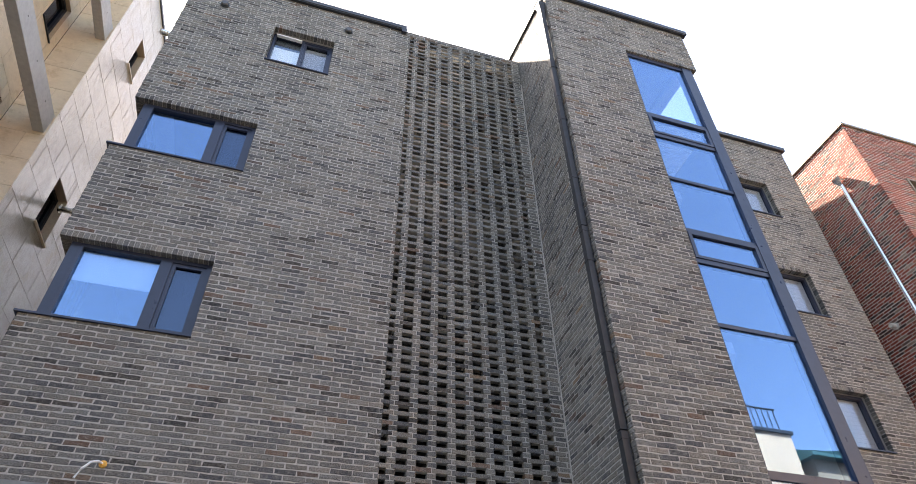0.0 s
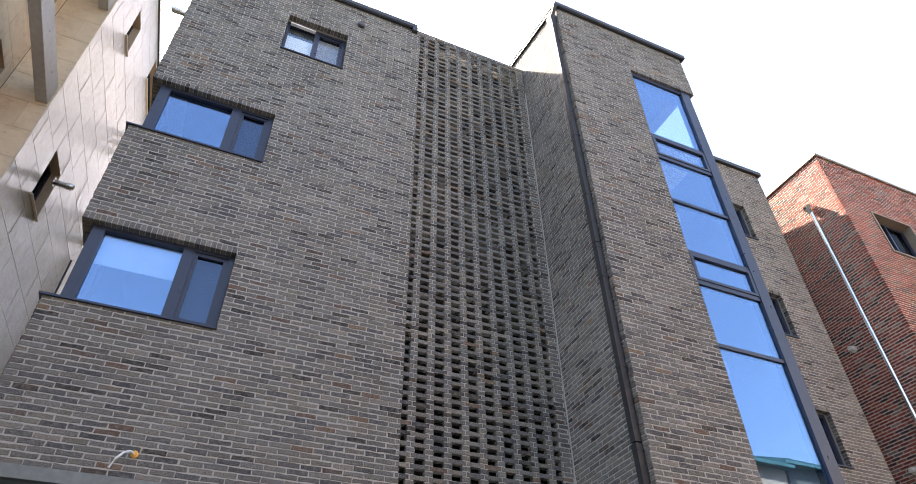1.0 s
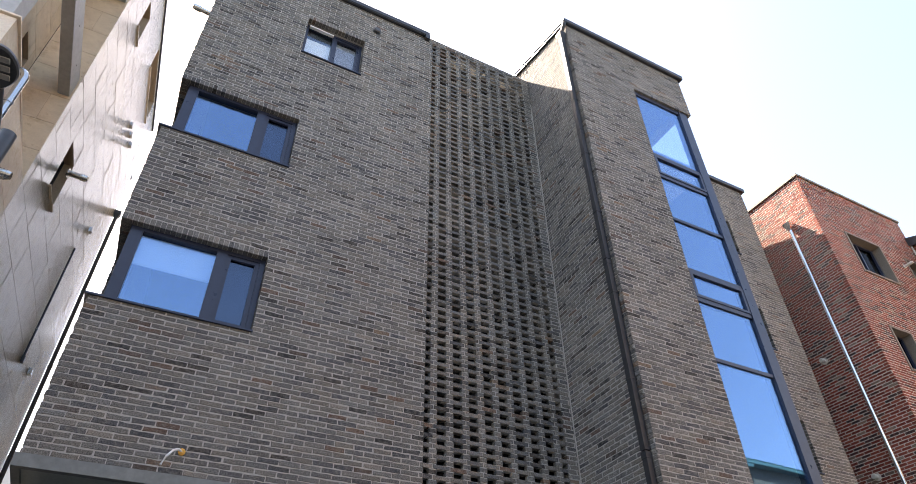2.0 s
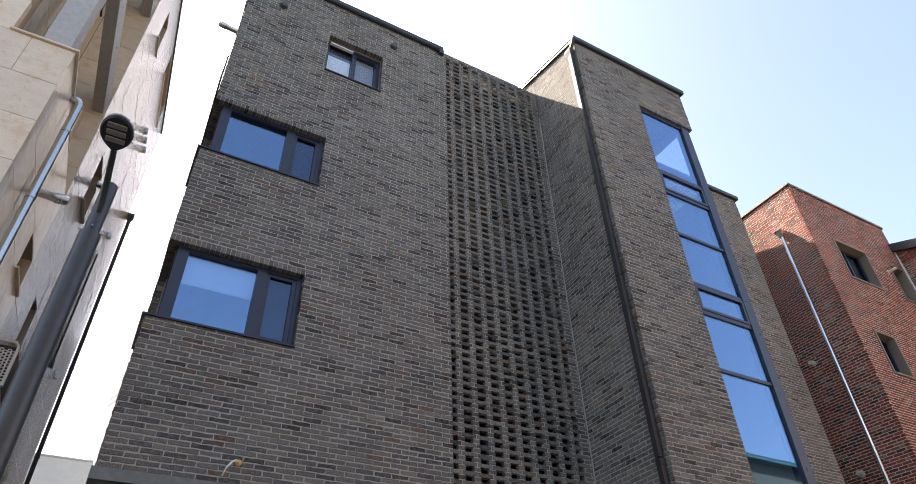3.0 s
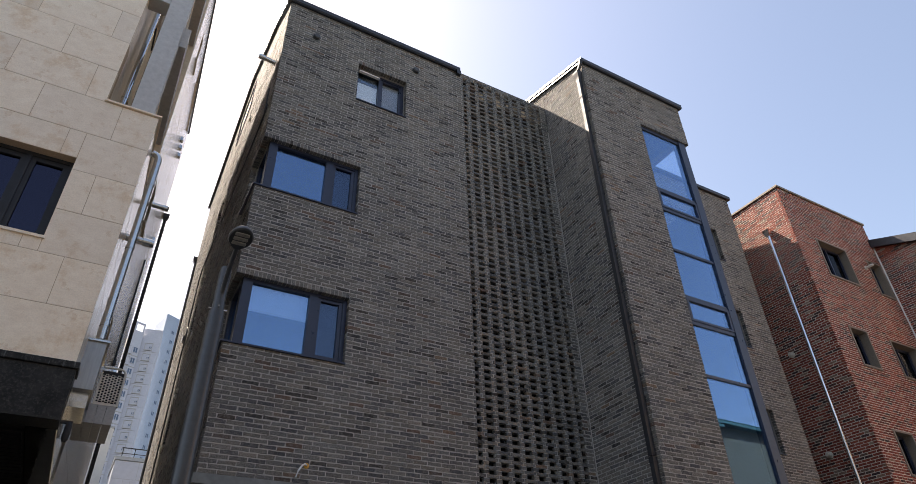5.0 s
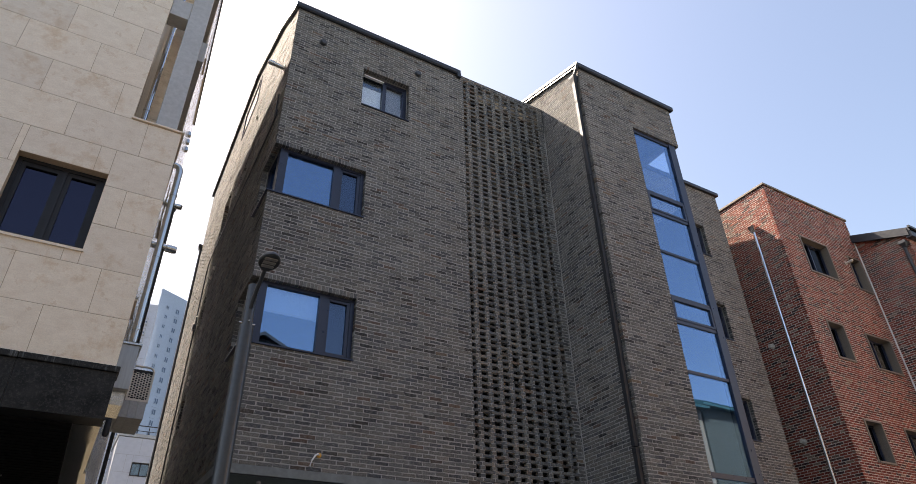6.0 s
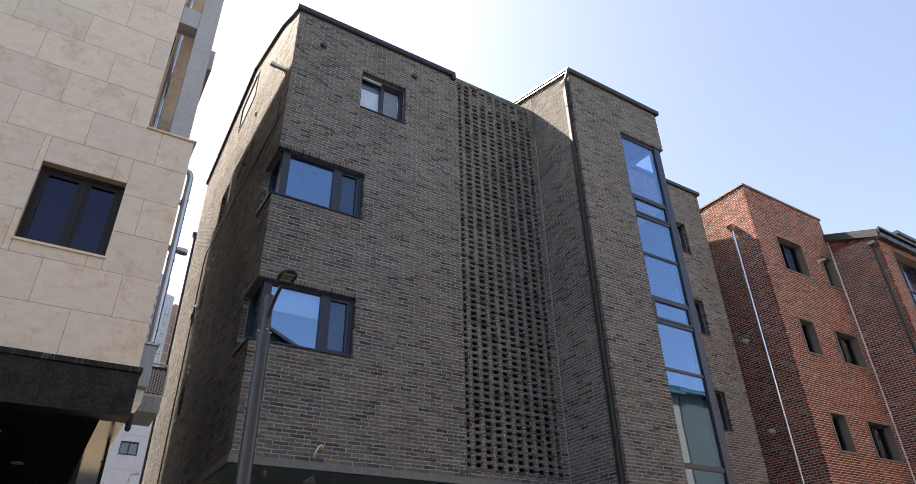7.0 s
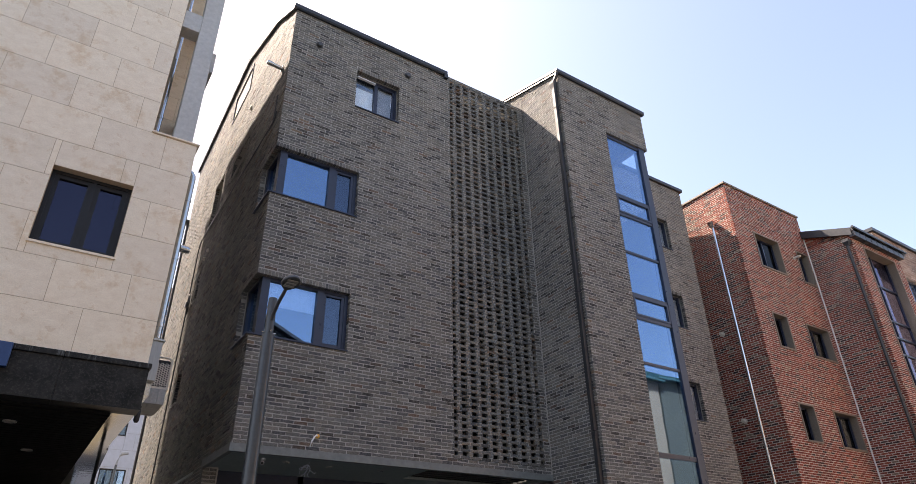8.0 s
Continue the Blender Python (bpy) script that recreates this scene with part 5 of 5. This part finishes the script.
def loose_cable():
    t = thing("loose_cable", "white cable end coming out of a foam-filled hole", "cable")
    part("foam_plug", Mesh().tube([(1.43, 0.01, 4.245), (1.43, -0.02, 4.245), (1.435, -0.035, 4.247)], [0.035, 0.04, 0.018], 9), YELLOW_FOAM, t, "yellow foam filling")
    part("cable", Mesh().tube([(1.43, -0.02, 4.245), (1.39, -0.07, 4.25), (1.34, -0.12, 4.215), (1.285, -0.15, 4.13), (1.25, -0.165, 4.03)], 0.013, 8), WHITE_CABLE, t, smooth=True)


loose_cable()


def wire_bundle():
    t_wires = thing("wire_bundle", "loose tangle of thin pale wires hanging from the soffit", "wires")
    rng = random.Random(9)
    for i in range(10):
        pts, p = [(1.5, 0.45, 3.9)], Vector((1.5, 0.45, 3.84))
        way = Vector((rng.uniform(-1, 1), rng.uniform(-0.3, 0.3), rng.uniform(-0.9, 0.1))).normalized()
        for k in range(7):
            pts.append(tuple(p))
            way = (way + 0.75 * Vector((rng.uniform(-1, 1), rng.uniform(-0.4, 0.4), rng.uniform(-0.8, 0.8)))).normalized()
            q = p + way * rng.uniform(0.03, 0.06)
            p = Vector((min(max(q.x, 1.35), 1.66), min(max(q.y, 0.38), 0.52), min(max(q.z, 3.64), 3.86)))
        part("wire", Mesh().tube(pts, 0.0034, 5), BLUE_WIRE, t_wires)


wire_bundle()


def dome_camera(x, y, z, mat, label):
    t = thing("security_camera", label, "camera")
    part("mount", Mesh().tube([(x, y, z), (x, y, z - 0.03)], 0.035, 14), mat, t, smooth=True)
    part("housing", Mesh().tube([(x, y + 0.03, z - 0.06), (x - 0.03, y - 0.06, z - 0.085)], [0.032, 0.03], 14), mat, t, smooth=True)
    part("lens", Mesh().tube([(x - 0.03, y - 0.06, z - 0.085), (x - 0.033, y - 0.066, z - 0.088)], 0.022, 14), BLACK_RUBBER, t)


dome_camera(0.71, 0.53, 3.9, WHITE_RENDER, "small white security camera under the soffit")


def hanging_camera():
    t = thing("security_camera", "black bullet security camera under the basalt beam", "camera")
    part("bracket", boxm(-1.609, -1.5, -0.69, -0.65, 4.2, 4.23), BLACK_RUBBER, t)
    part("housing", Mesh().tube([(-1.53, -0.67, 4.215), (-1.53, -0.67, 4.19), (-1.53, -0.67, 4.03), (-1.53, -0.67, 4.0)], [0.02, 0.036, 0.038, 0.022], 14), BLACK_RUBBER, t, smooth=True)


hanging_camera()
for x, y in ((1.15, 0.65), (2.0, 0.75), (3.0, 0.65), (0.7, 1.3)):
    tagged(new("recessed_downlight", Mesh().tube([(x, y, 3.888), (x, y, 3.902)], 0.06, 18).data("downlight", LENS, True)), "round recessed downlight in the white soffit", "downlight", "downlights in the soffit")


# ---- air conditioner on the limestone wall ----
def perforated(mesh, x0, z0, nx, nz, p, r, y0, y1):
    """A sheet with round holes: a ring of faces for each cell."""
    k = 12
    for i in range(nx):
        for j in range(nz):
            cx, cz = x0 + (i + 0.5) * p, z0 + (j + 0.5 + 0.5 * (i % 2)) * p
            inner, outer = [], []
            for a in range(k):
                t = 2 * math.pi * (a + 0.5) / k
                c, s = math.cos(t), math.sin(t)
                m = max(abs(c), abs(s))
                inner.append((cx + r * c, cz + r * s))
                outer.append((cx + p / 2 * c / m, cz + p / 2 * s / m))
            b = len(mesh.v)
            mesh.v += [(x, y0, z) for x, z in outer] + [(x, y0, z) for x, z in inner] + [(x, y1, z) for x, z in inner]
            for a in range(k):
                n = (a + 1) % k
                mesh.f.append((b + a, b + n, b + k + n, b + k + a))
                mesh.f.append((b + k + a, b + k + n, b + 2 * k + n, b + 2 * k + a))


def build_air_conditioner():
    ac = thing("air_conditioner", "ivory outdoor air conditioner unit hung on the limestone wall", "air conditioner")
    x0, x1, y0, y1, z0, z1 = -1.385, -1.1, 0.1, 0.92, 4.72, 5.25
    part("casing", Mesh().box(x0, x1, y0 + 0.06, y1, z0, z1 - 0.05, bevel=0.015), BLACK_RUBBER, ac)
    g = Mesh()
    perforated(g, x0 + 0.02, z0 + 0.035, 7, 10, 0.0363, 0.0143, y0, y0 + 0.02)
    part("side_grille", g, IVORY, ac, "ivory perforated side guard")
    e = Mesh()
    e.box(x0, x0 + 0.02, y0 - 0.01, y0 + 0.05, z0, z1 - 0.1).box(x1 - 0.012, x1 + 0.012, y0 - 0.01, y0 + 0.05, z0, z1 - 0.08).box(x0 + 0.02, x1 - 0.012, y0 - 0.008, y0 + 0.03, z0, z0 + 0.03)
    part("guard_frame", e, IVORY, ac)
    part("handle", Mesh().tube([(x0 + 0.02, y0 + 0.02, z1 - 0.02), (x1 - 0.1, y0 + 0.02, z1 - 0.02)] + bend((x1 - 0.08, y0 + 0.02, z1 - 0.02), (x1, y0 + 0.02, z1 - 0.02), (x1, y0 + 0.02, z1 - 0.11)), 0.014, 10), IVORY, ac, smooth=True)
    part("top_cover", boxm(x0 + 0.01, x1 - 0.02, y0 + 0.3, y1, z1 - 0.05, z1 - 0.02, bevel=0.008), IVORY, ac)
    tray = Mesh()
    for i in range(4):
        a = x0 - 0.14 + i * 0.106
        tray.box(a, a + 0.1025, y0 - 0.01, y1, z0 - 0.24, z0 - 0.004)
    part("tray", tray, GREY_METAL, ac, "grey sheet metal tray under the unit")
    return ac


build_air_conditioner()


def duct_box():
    t = thing("duct_cover", "grey sheet metal cover box under the steel downpipe", "duct cover")
    m = Mesh()
    m.prism([(LX + 0.002, -0.7, 4.61), (LX + 0.002, 0.02, 4.61), (LX + 0.002, 0.02, 5.205), (LX + 0.002, -0.7, 5.205)], (0, 0, 0), (0.22, 0, 0))
    part("cover", m, DULL_STEEL, t)
    part("lid", boxm(LX + 0.002, -1.38, -0.73, 0.04, 5.207, 5.23), STEEL, t)
    part("lower_cover", boxm(LX + 0.002, -1.43, -0.6, 0.0, 4.42, 4.608), STEEL, t)


duct_box()
t_sign = thing("sign_panel", "dark blue sign panel on the basalt beam", "sign")
part("panel", boxm(-5.2, -3.18, LY - 0.16, LY - 0.07, 4.3, 4.6, bevel=0.006), SIGN_BLUE, t_sign)


# ---- distant houses in the gap ----
class FarTower:
    """A distant apartment tower: a body over a four-cornered plan and storeys of windows, ledges and panels on its fronts."""

    def __init__(self, label, plan, h, wall, storey, levels, cap=0.0):
        self.root, self.wall, self.storey, self.h = thing("apartment_tower", label, "building"), wall, storey, h
        self.plan, self.levels = plan, levels
        m = Mesh().quad_strip([[(x, y, 0) for x, y in plan], [(x, y, h) for x, y in plan]])
        part("wall", m, wall, self.root)
        if cap:
            part("roof_block", Mesh().quad_strip([[(x + 0.2 * (plan[2][0] - x), y + 0.2 * (plan[2][1] - y), z) for x, y in plan] for z in (h, h + cap)]), wall, self.root)

    def face(self, i):
        a, b = self.plan[i], self.plan[(i + 1) % len(self.plan)]
        cx, cy = sum(p[0] for p in self.plan) / len(self.plan), sum(p[1] for p in self.plan) / len(self.plan)
        return Face(a, b, ((a[0] + b[0]) / 2 - cx, (a[1] + b[1]) / 2 - cy))

    def each_storey(self):
        for k in range(self.levels):
            yield self.h - 3.2 - (k + 1) * self.storey

    def windows(self, i, s0, s1, sill, head):
        f = self.face(i)
        for z in self.each_storey():
            w = new("window")
            w.parent = self.root
            p, m = Mesh(), Mesh()
            f.block(p, s0, s1, 0.01, 0.05, z + sill, z + head)
            part("pane", p, FAR_PANE, w)
            for a, b, za, zb in ((s0 - 0.09, s0, sill - 0.09, head + 0.09), (s1, s1 + 0.09, sill - 0.09, head + 0.09), (s0, s1, sill - 0.09, sill), (s0, s1, head, head + 0.09),
                                 ((s0 + s1) / 2 - 0.05, (s0 + s1) / 2 + 0.05, sill, head)):
                f.block(m, a, b, 0.01, 0.13, z + za, z + zb)
            part("window_frame", m, self.wall, w)

    def panels(self, i, s0, s1, foot, head, mat):
        """Raised frames of blank wall panels, with a ledge below each."""
        f = self.face(i)
        for z in self.each_storey():
            m = Mesh()
            for a, b, za, zb, d in ((s0, s0 + 0.12, foot, head, 0.12), (s1 - 0.12, s1, foot, head, 0.12), (s0 + 0.12, s1 - 0.12, head - 0.12, head, 0.12), (s0 - 0.05, s1 + 0.05, foot - 0.2, foot, 0.3)):
                f.block(m, a, b, 0.01, d, z + za, z + zb)
            part("wall_panel", m, mat, self.root)

    def bands(self, i, s0, s1, foot, head, mat, name="floor_band"):
        f = self.face(i)
        for z in self.each_storey():
            m = Mesh()
            f.block(m, s0, s1, 0.0, 0.1, z + foot, z + head)
            part(name, m, mat, self.root)

    def stripe(self, i, s0, s1, z0, z1, mat, d=0.03, name="painted_band"):
        m = Mesh()
        self.face(i).block(m, s0, s1, 0.0, d, z0, z1)
        part(name, m, mat, self.root)


white = FarTower("white high-rise tower with a blank end wall far away", [(-0.35, 150.2), (2.45, 151.4), (1.2, 158.5), (-2.4, 156.3)], 74.2, WHITE_RENDER, 2.75, 20)
white.windows(0, 1.65, 2.6, 0.85, 2.15)
white.panels(0, 0.3, 1.45, 0.35, 2.3, WHITE_RENDER)
white.bands(0, 0.0, white.face(0).length, -0.08, 0.1, BUFF_RENDER)
for z0, z1, mat in ((70.0, 72.6, TOWER_BAND), (68.2, 68.7, BUFF_RENDER), (66.6, 67.0, BUFF_RENDER)):
    white.stripe(3, 0.02, white.face(3).length - 0.02, z0, z1, mat)
crown = Mesh()
for s0, s1, z0, z1 in ((0.0, 1.0, 74.2, 77.0), (2.7, white.face(0).length, 74.2, 77.0), (1.0, 2.7, 74.2, 74.7), (1.0, 2.7, 76.5, 77.0)):
    white.face(0).block(crown, s0, s1, -0.3, 0.0, z0, z1)
white.face(3).block(crown, 0.0, white.face(3).length, -0.3, -0.002, 74.2, 77.0)
part("crown_wall", crown, WHITE_RENDER, white.root, "open rooftop frame")
grey = FarTower("pale balcony wing of a high-rise tower far away", [(2.15, 152.2), (6.6, 151.4), (7.2, 158.0), (2.5, 158.5)], 76.2, WHITE_RENDER, 2.75, 20)
grey.panels(0, 1.3, 3.1, 0.4, 2.2, BUFF_RENDER)
grey.windows(0, 2.4, 2.9, 0.9, 1.3)
grey.bands(0, 0.0, grey.face(0).length, -0.1, 0.08, WHITE_RENDER)
blue = FarTower("blue-grey high-rise apartment slab far behind the houses", [(6.95, 159.3), (14.4, 164.2), (12.6, 172.0), (5.2, 168.0)], 85.0, BLUE_RENDER, 2.75, 24)
blue.windows(0, 5.7, 6.7, 0.85, 2.1)
blue.windows(0, 2.6, 3.3, 1.0, 1.9)
blue.bands(0, 5.3, 7.1, -0.06, 0.06, BLUE_RENDER)
pink = FarTower("pale high-rise tower with square balconies far away", [(14.3, 163.6), (16.6, 164.8), (16.4, 172.0), (13.5, 171.5)], 80.0, WHITE_RENDER, 2.75, 24)
pink.panels(0, 0.7, 1.9, 0.2, 2.2, BUFF_RENDER)
orange = FarTower("orange and white high-rise apartment tower far away", [(16.9, 171.0), (24.2, 175.0), (22.0, 184.0), (15.5, 180.0)], 80.5, ORANGE_RENDER, 2.75, 24, 1.5)
orange.windows(0, 5.0, 6.0, 0.7, 2.2)
for sa, sb in ((0.25, 1.75), (1.95, 3.45)):
    orange.panels(0, sa, sb, 0.3, 2.4, ORANGE_RENDER)
orange.bands(0, 0.0, orange.face(0).length, -0.12, 0.08, WHITE_RENDER)


def tiled_house():
    h = thing("tiled_building", "pale grey tiled building at the end of the gap", "building")
    f = Face((0.02, 30.0), (7.5, 30.0), (0, -1))
    wins = [(0.95, 1.88, 10.0, 10.7), (0.98, 2.3, 6.2, 8.2)]
    wall = new("front_wall")
    wall.parent = h
    b = wall_body(f, 0, f.length, 0.0, 12.0, wins, -0.3, -0.015)
    part("backing", b, GREY_METAL, wall)
    for r in range(13):
        for i in range(7):
            s = i * 1.2 - (0.6 if r % 2 else 0)
            for q0, q1, z0, z1 in cut((max(s, 0), min(s + 1.2, f.length), r * 0.922, (r + 1) * 0.922), wins):
                if q1 - q0 > 0.05 and z1 - z0 > 0.05:
                    t = Mesh()
                    f.block(t, q0 + 0.008, q1 - 0.008, -0.014, 0, z0 + 0.008, z1 - 0.008)
                    part("wall_tile", t, TILE_GREY, wall)
    for w in wins:
        glazing(h, "window", f, *w, 0.08, [(w[0] + w[1]) / 2], (), 0.06, frame_mat=BLACK_RUBBER, glass=GLASS)
    part("back_room_wall", boxm(0.4, 7.4, 31.5, 31.6, 0, 11.9), SHADE_BLACK, h)
    part("side_wall", boxm(0.02, 0.32, 30.3, 33.9, 0, 12.0), TILE_GREY, h)
    part("roof", boxm(-0.03, 7.6, 29.95, 33.9, 12.02, 12.2), GREY_METAL, h)
    part("wall_slot", boxm(2.66, 2.72, 29.975, 29.995, 9.46, 10.76), BLACK_RUBBER, h, "narrow dark slot in the tiles")
    for i in range(9):
        part("roof_rail_post", boxm(0.25 + i * 0.6, 0.29 + i * 0.6, 30.3, 30.34, 12.2, 12.75), BLACK_RUBBER, h)
    part("roof_rail", Mesh().box(0.2, 5.2, 30.3, 30.34, 12.73, 12.78).box(0.2, 5.2, 30.3, 30.34, 12.45, 12.48), BLACK_RUBBER, h)


tiled_house()
buff = thing("plain_building", "low buff rendered house wall beyond the gap", "building")
part("wall", boxm(-6.0, -0.37, 34.3, 40.0, 0, 14.93), BUFF_RENDER, buff)
part("coping", boxm(-6.05, -0.34, 34.25, 40.05, 14.93, 15.03), GREY_METAL, buff)

small = thing("street_lamp", "small far street lamp in front of the tiled building", "street lamp")
part("pole", Mesh().tube([(1.53, 28.0, 0), (1.53, 28.0, 8.1)], 0.06, 10), POLE, small, smooth=True)
part("lamp_head", Mesh().tube([(1.53, 28.0, 8.1), (1.55, 27.98, 8.3), (1.62, 27.9, 8.55), (1.7, 27.88, 8.66), (1.98, 27.85, 8.7)], [0.045, 0.04, 0.04, 0.1, 0.08], 12), GREY_METAL, small, smooth=True)


# ---- houses across the street, seen as reflections ----
def opposite_house(label, x0, x1, h, mat, roof_mat, windows, gable=0.0, depth=9.0, y=-16.5):
    b = thing("street_house", label, "building")
    f = Face((x1, y), (x0, y), (0, 1))
    wall = wall_body(f, 0, f.length, 0.0, h, windows, -0.3, 0)
    part("front_wall", wall, mat, b)
    part("side_wall", boxm(x0, x0 + 0.3, y - depth, y - 0.3, 0, h), mat, b)
    part("side_wall", boxm(x1 - 0.3, x1, y - depth, y - 0.3, 0, h), mat, b)
    part("back_wall", boxm(x0, x1, y - depth - 0.3, y - depth, 0, h), mat, b)
    for w in windows:
        glazing(b, "window", f, *w, 0.12, [(w[0] + w[1]) / 2], (), 0.08)
    r = Mesh()
    if gable:
        r.prism([(x0 - 0.3, y + 0.4, h), (x0 - 0.3, y - depth / 2, h + gable), (x0 - 0.3, y - depth - 0.6, h), (x0 - 0.3, y - depth - 0.6, h - 0.15), (x0 - 0.3, y + 0.4, h - 0.15)], (0, 0, 0), (x1 - x0 + 0.6, 0, 0))
        roof = part("roof", r, roof_mat, b)
        x = x0 if roof_mat is TEAL else x1
        while x < x1:
            s = Mesh()
            s.prism([(x, y + 0.42, h + 0.01), (x, y - depth / 2, h + gable + 0.01), (x, y - depth / 2, h + gable + 0.06), (x, y + 0.42, h + 0.06)], (0, 0, 0), (0.04, 0, 0))
            part("seam", s, roof_mat, roof)
            x += 0.45
    else:
        r.box(x0 - 0.1, x1 + 0.1, y - depth, y + 0.1, h, h + 0.15)
        part("roof", r, roof_mat, b)
    return b


opp = lambda n, x0, dx, w, zz, hh: [(x0 + i * dx, x0 + i * dx + w, z, z + hh) for i in range(n) for z in zz]
opposite_house("dark rendered house across the street with a grey tiled roof", -14, -1.2, 11.0, SLATE_RENDER, COPING, opp(3, 1.5, 4, 1.6, (1.2, 4.2, 7.2), 1.5), 2.2)
street_gable = opposite_house("dark rendered gabled house across the street with a dark roof", -0.4, 14.0, 11.2, SLATE_RENDER, COPING, opp(4, 1.2, 3.4, 1.6, (1.2, 4.2, 7.2), 1.5), 0.3)
part("gable", Mesh().prism([(-0.4, -16.5, 11.2), (4.0, -16.5, 13.4), (8.6, -16.5, 11.2)], (0, 0, 0), (0, -8.5, 0)), SLATE_RENDER, street_gable)
for ax, bx in ((-0.9, 4.0), (9.1, 4.0)):
    slab = [(ax, -16.2, 10.98), (bx, -16.2, 13.42), (bx, -16.2, 13.58), (ax, -16.2, 11.14)]
    part("roof_slope", Mesh().prism(slab, (0, 0, 0), (0, -9.0, 0)), COPING, street_gable)
cream = opposite_house("cream clad house across the street", 15.0, 24.6, 13.5, CREAM, COPING, opp(2, 5.5, 2.0, 1.2, (1.2, 4.2, 7.2), 1.4))
for i in range(14):
    part("roof_rail_post", boxm(20.5 + i * 0.3, 20.53 + i * 0.3, -16.8, -16.77, 13.65, 14.8), BLACK_RUBBER, cream)
part("roof_rail", Mesh().box(20.5, 24.5, -16.82, -16.75, 14.8, 14.86), BLACK_RUBBER, cream)
opposite_house("pale rendered house across the street with a teal metal roof", 25.3, 27.3, 12.7, PALE_RENDER, TEAL, [], 2.2)
opposite_house("green-grey house across the street with a teal metal roof", 27.45, 36.0, 12.9, GREEN_GREY, TEAL, opp(1, 1.0, 1.6, 0.9, (1.2,), 1.9), 2.2)


lay_single_bricks()
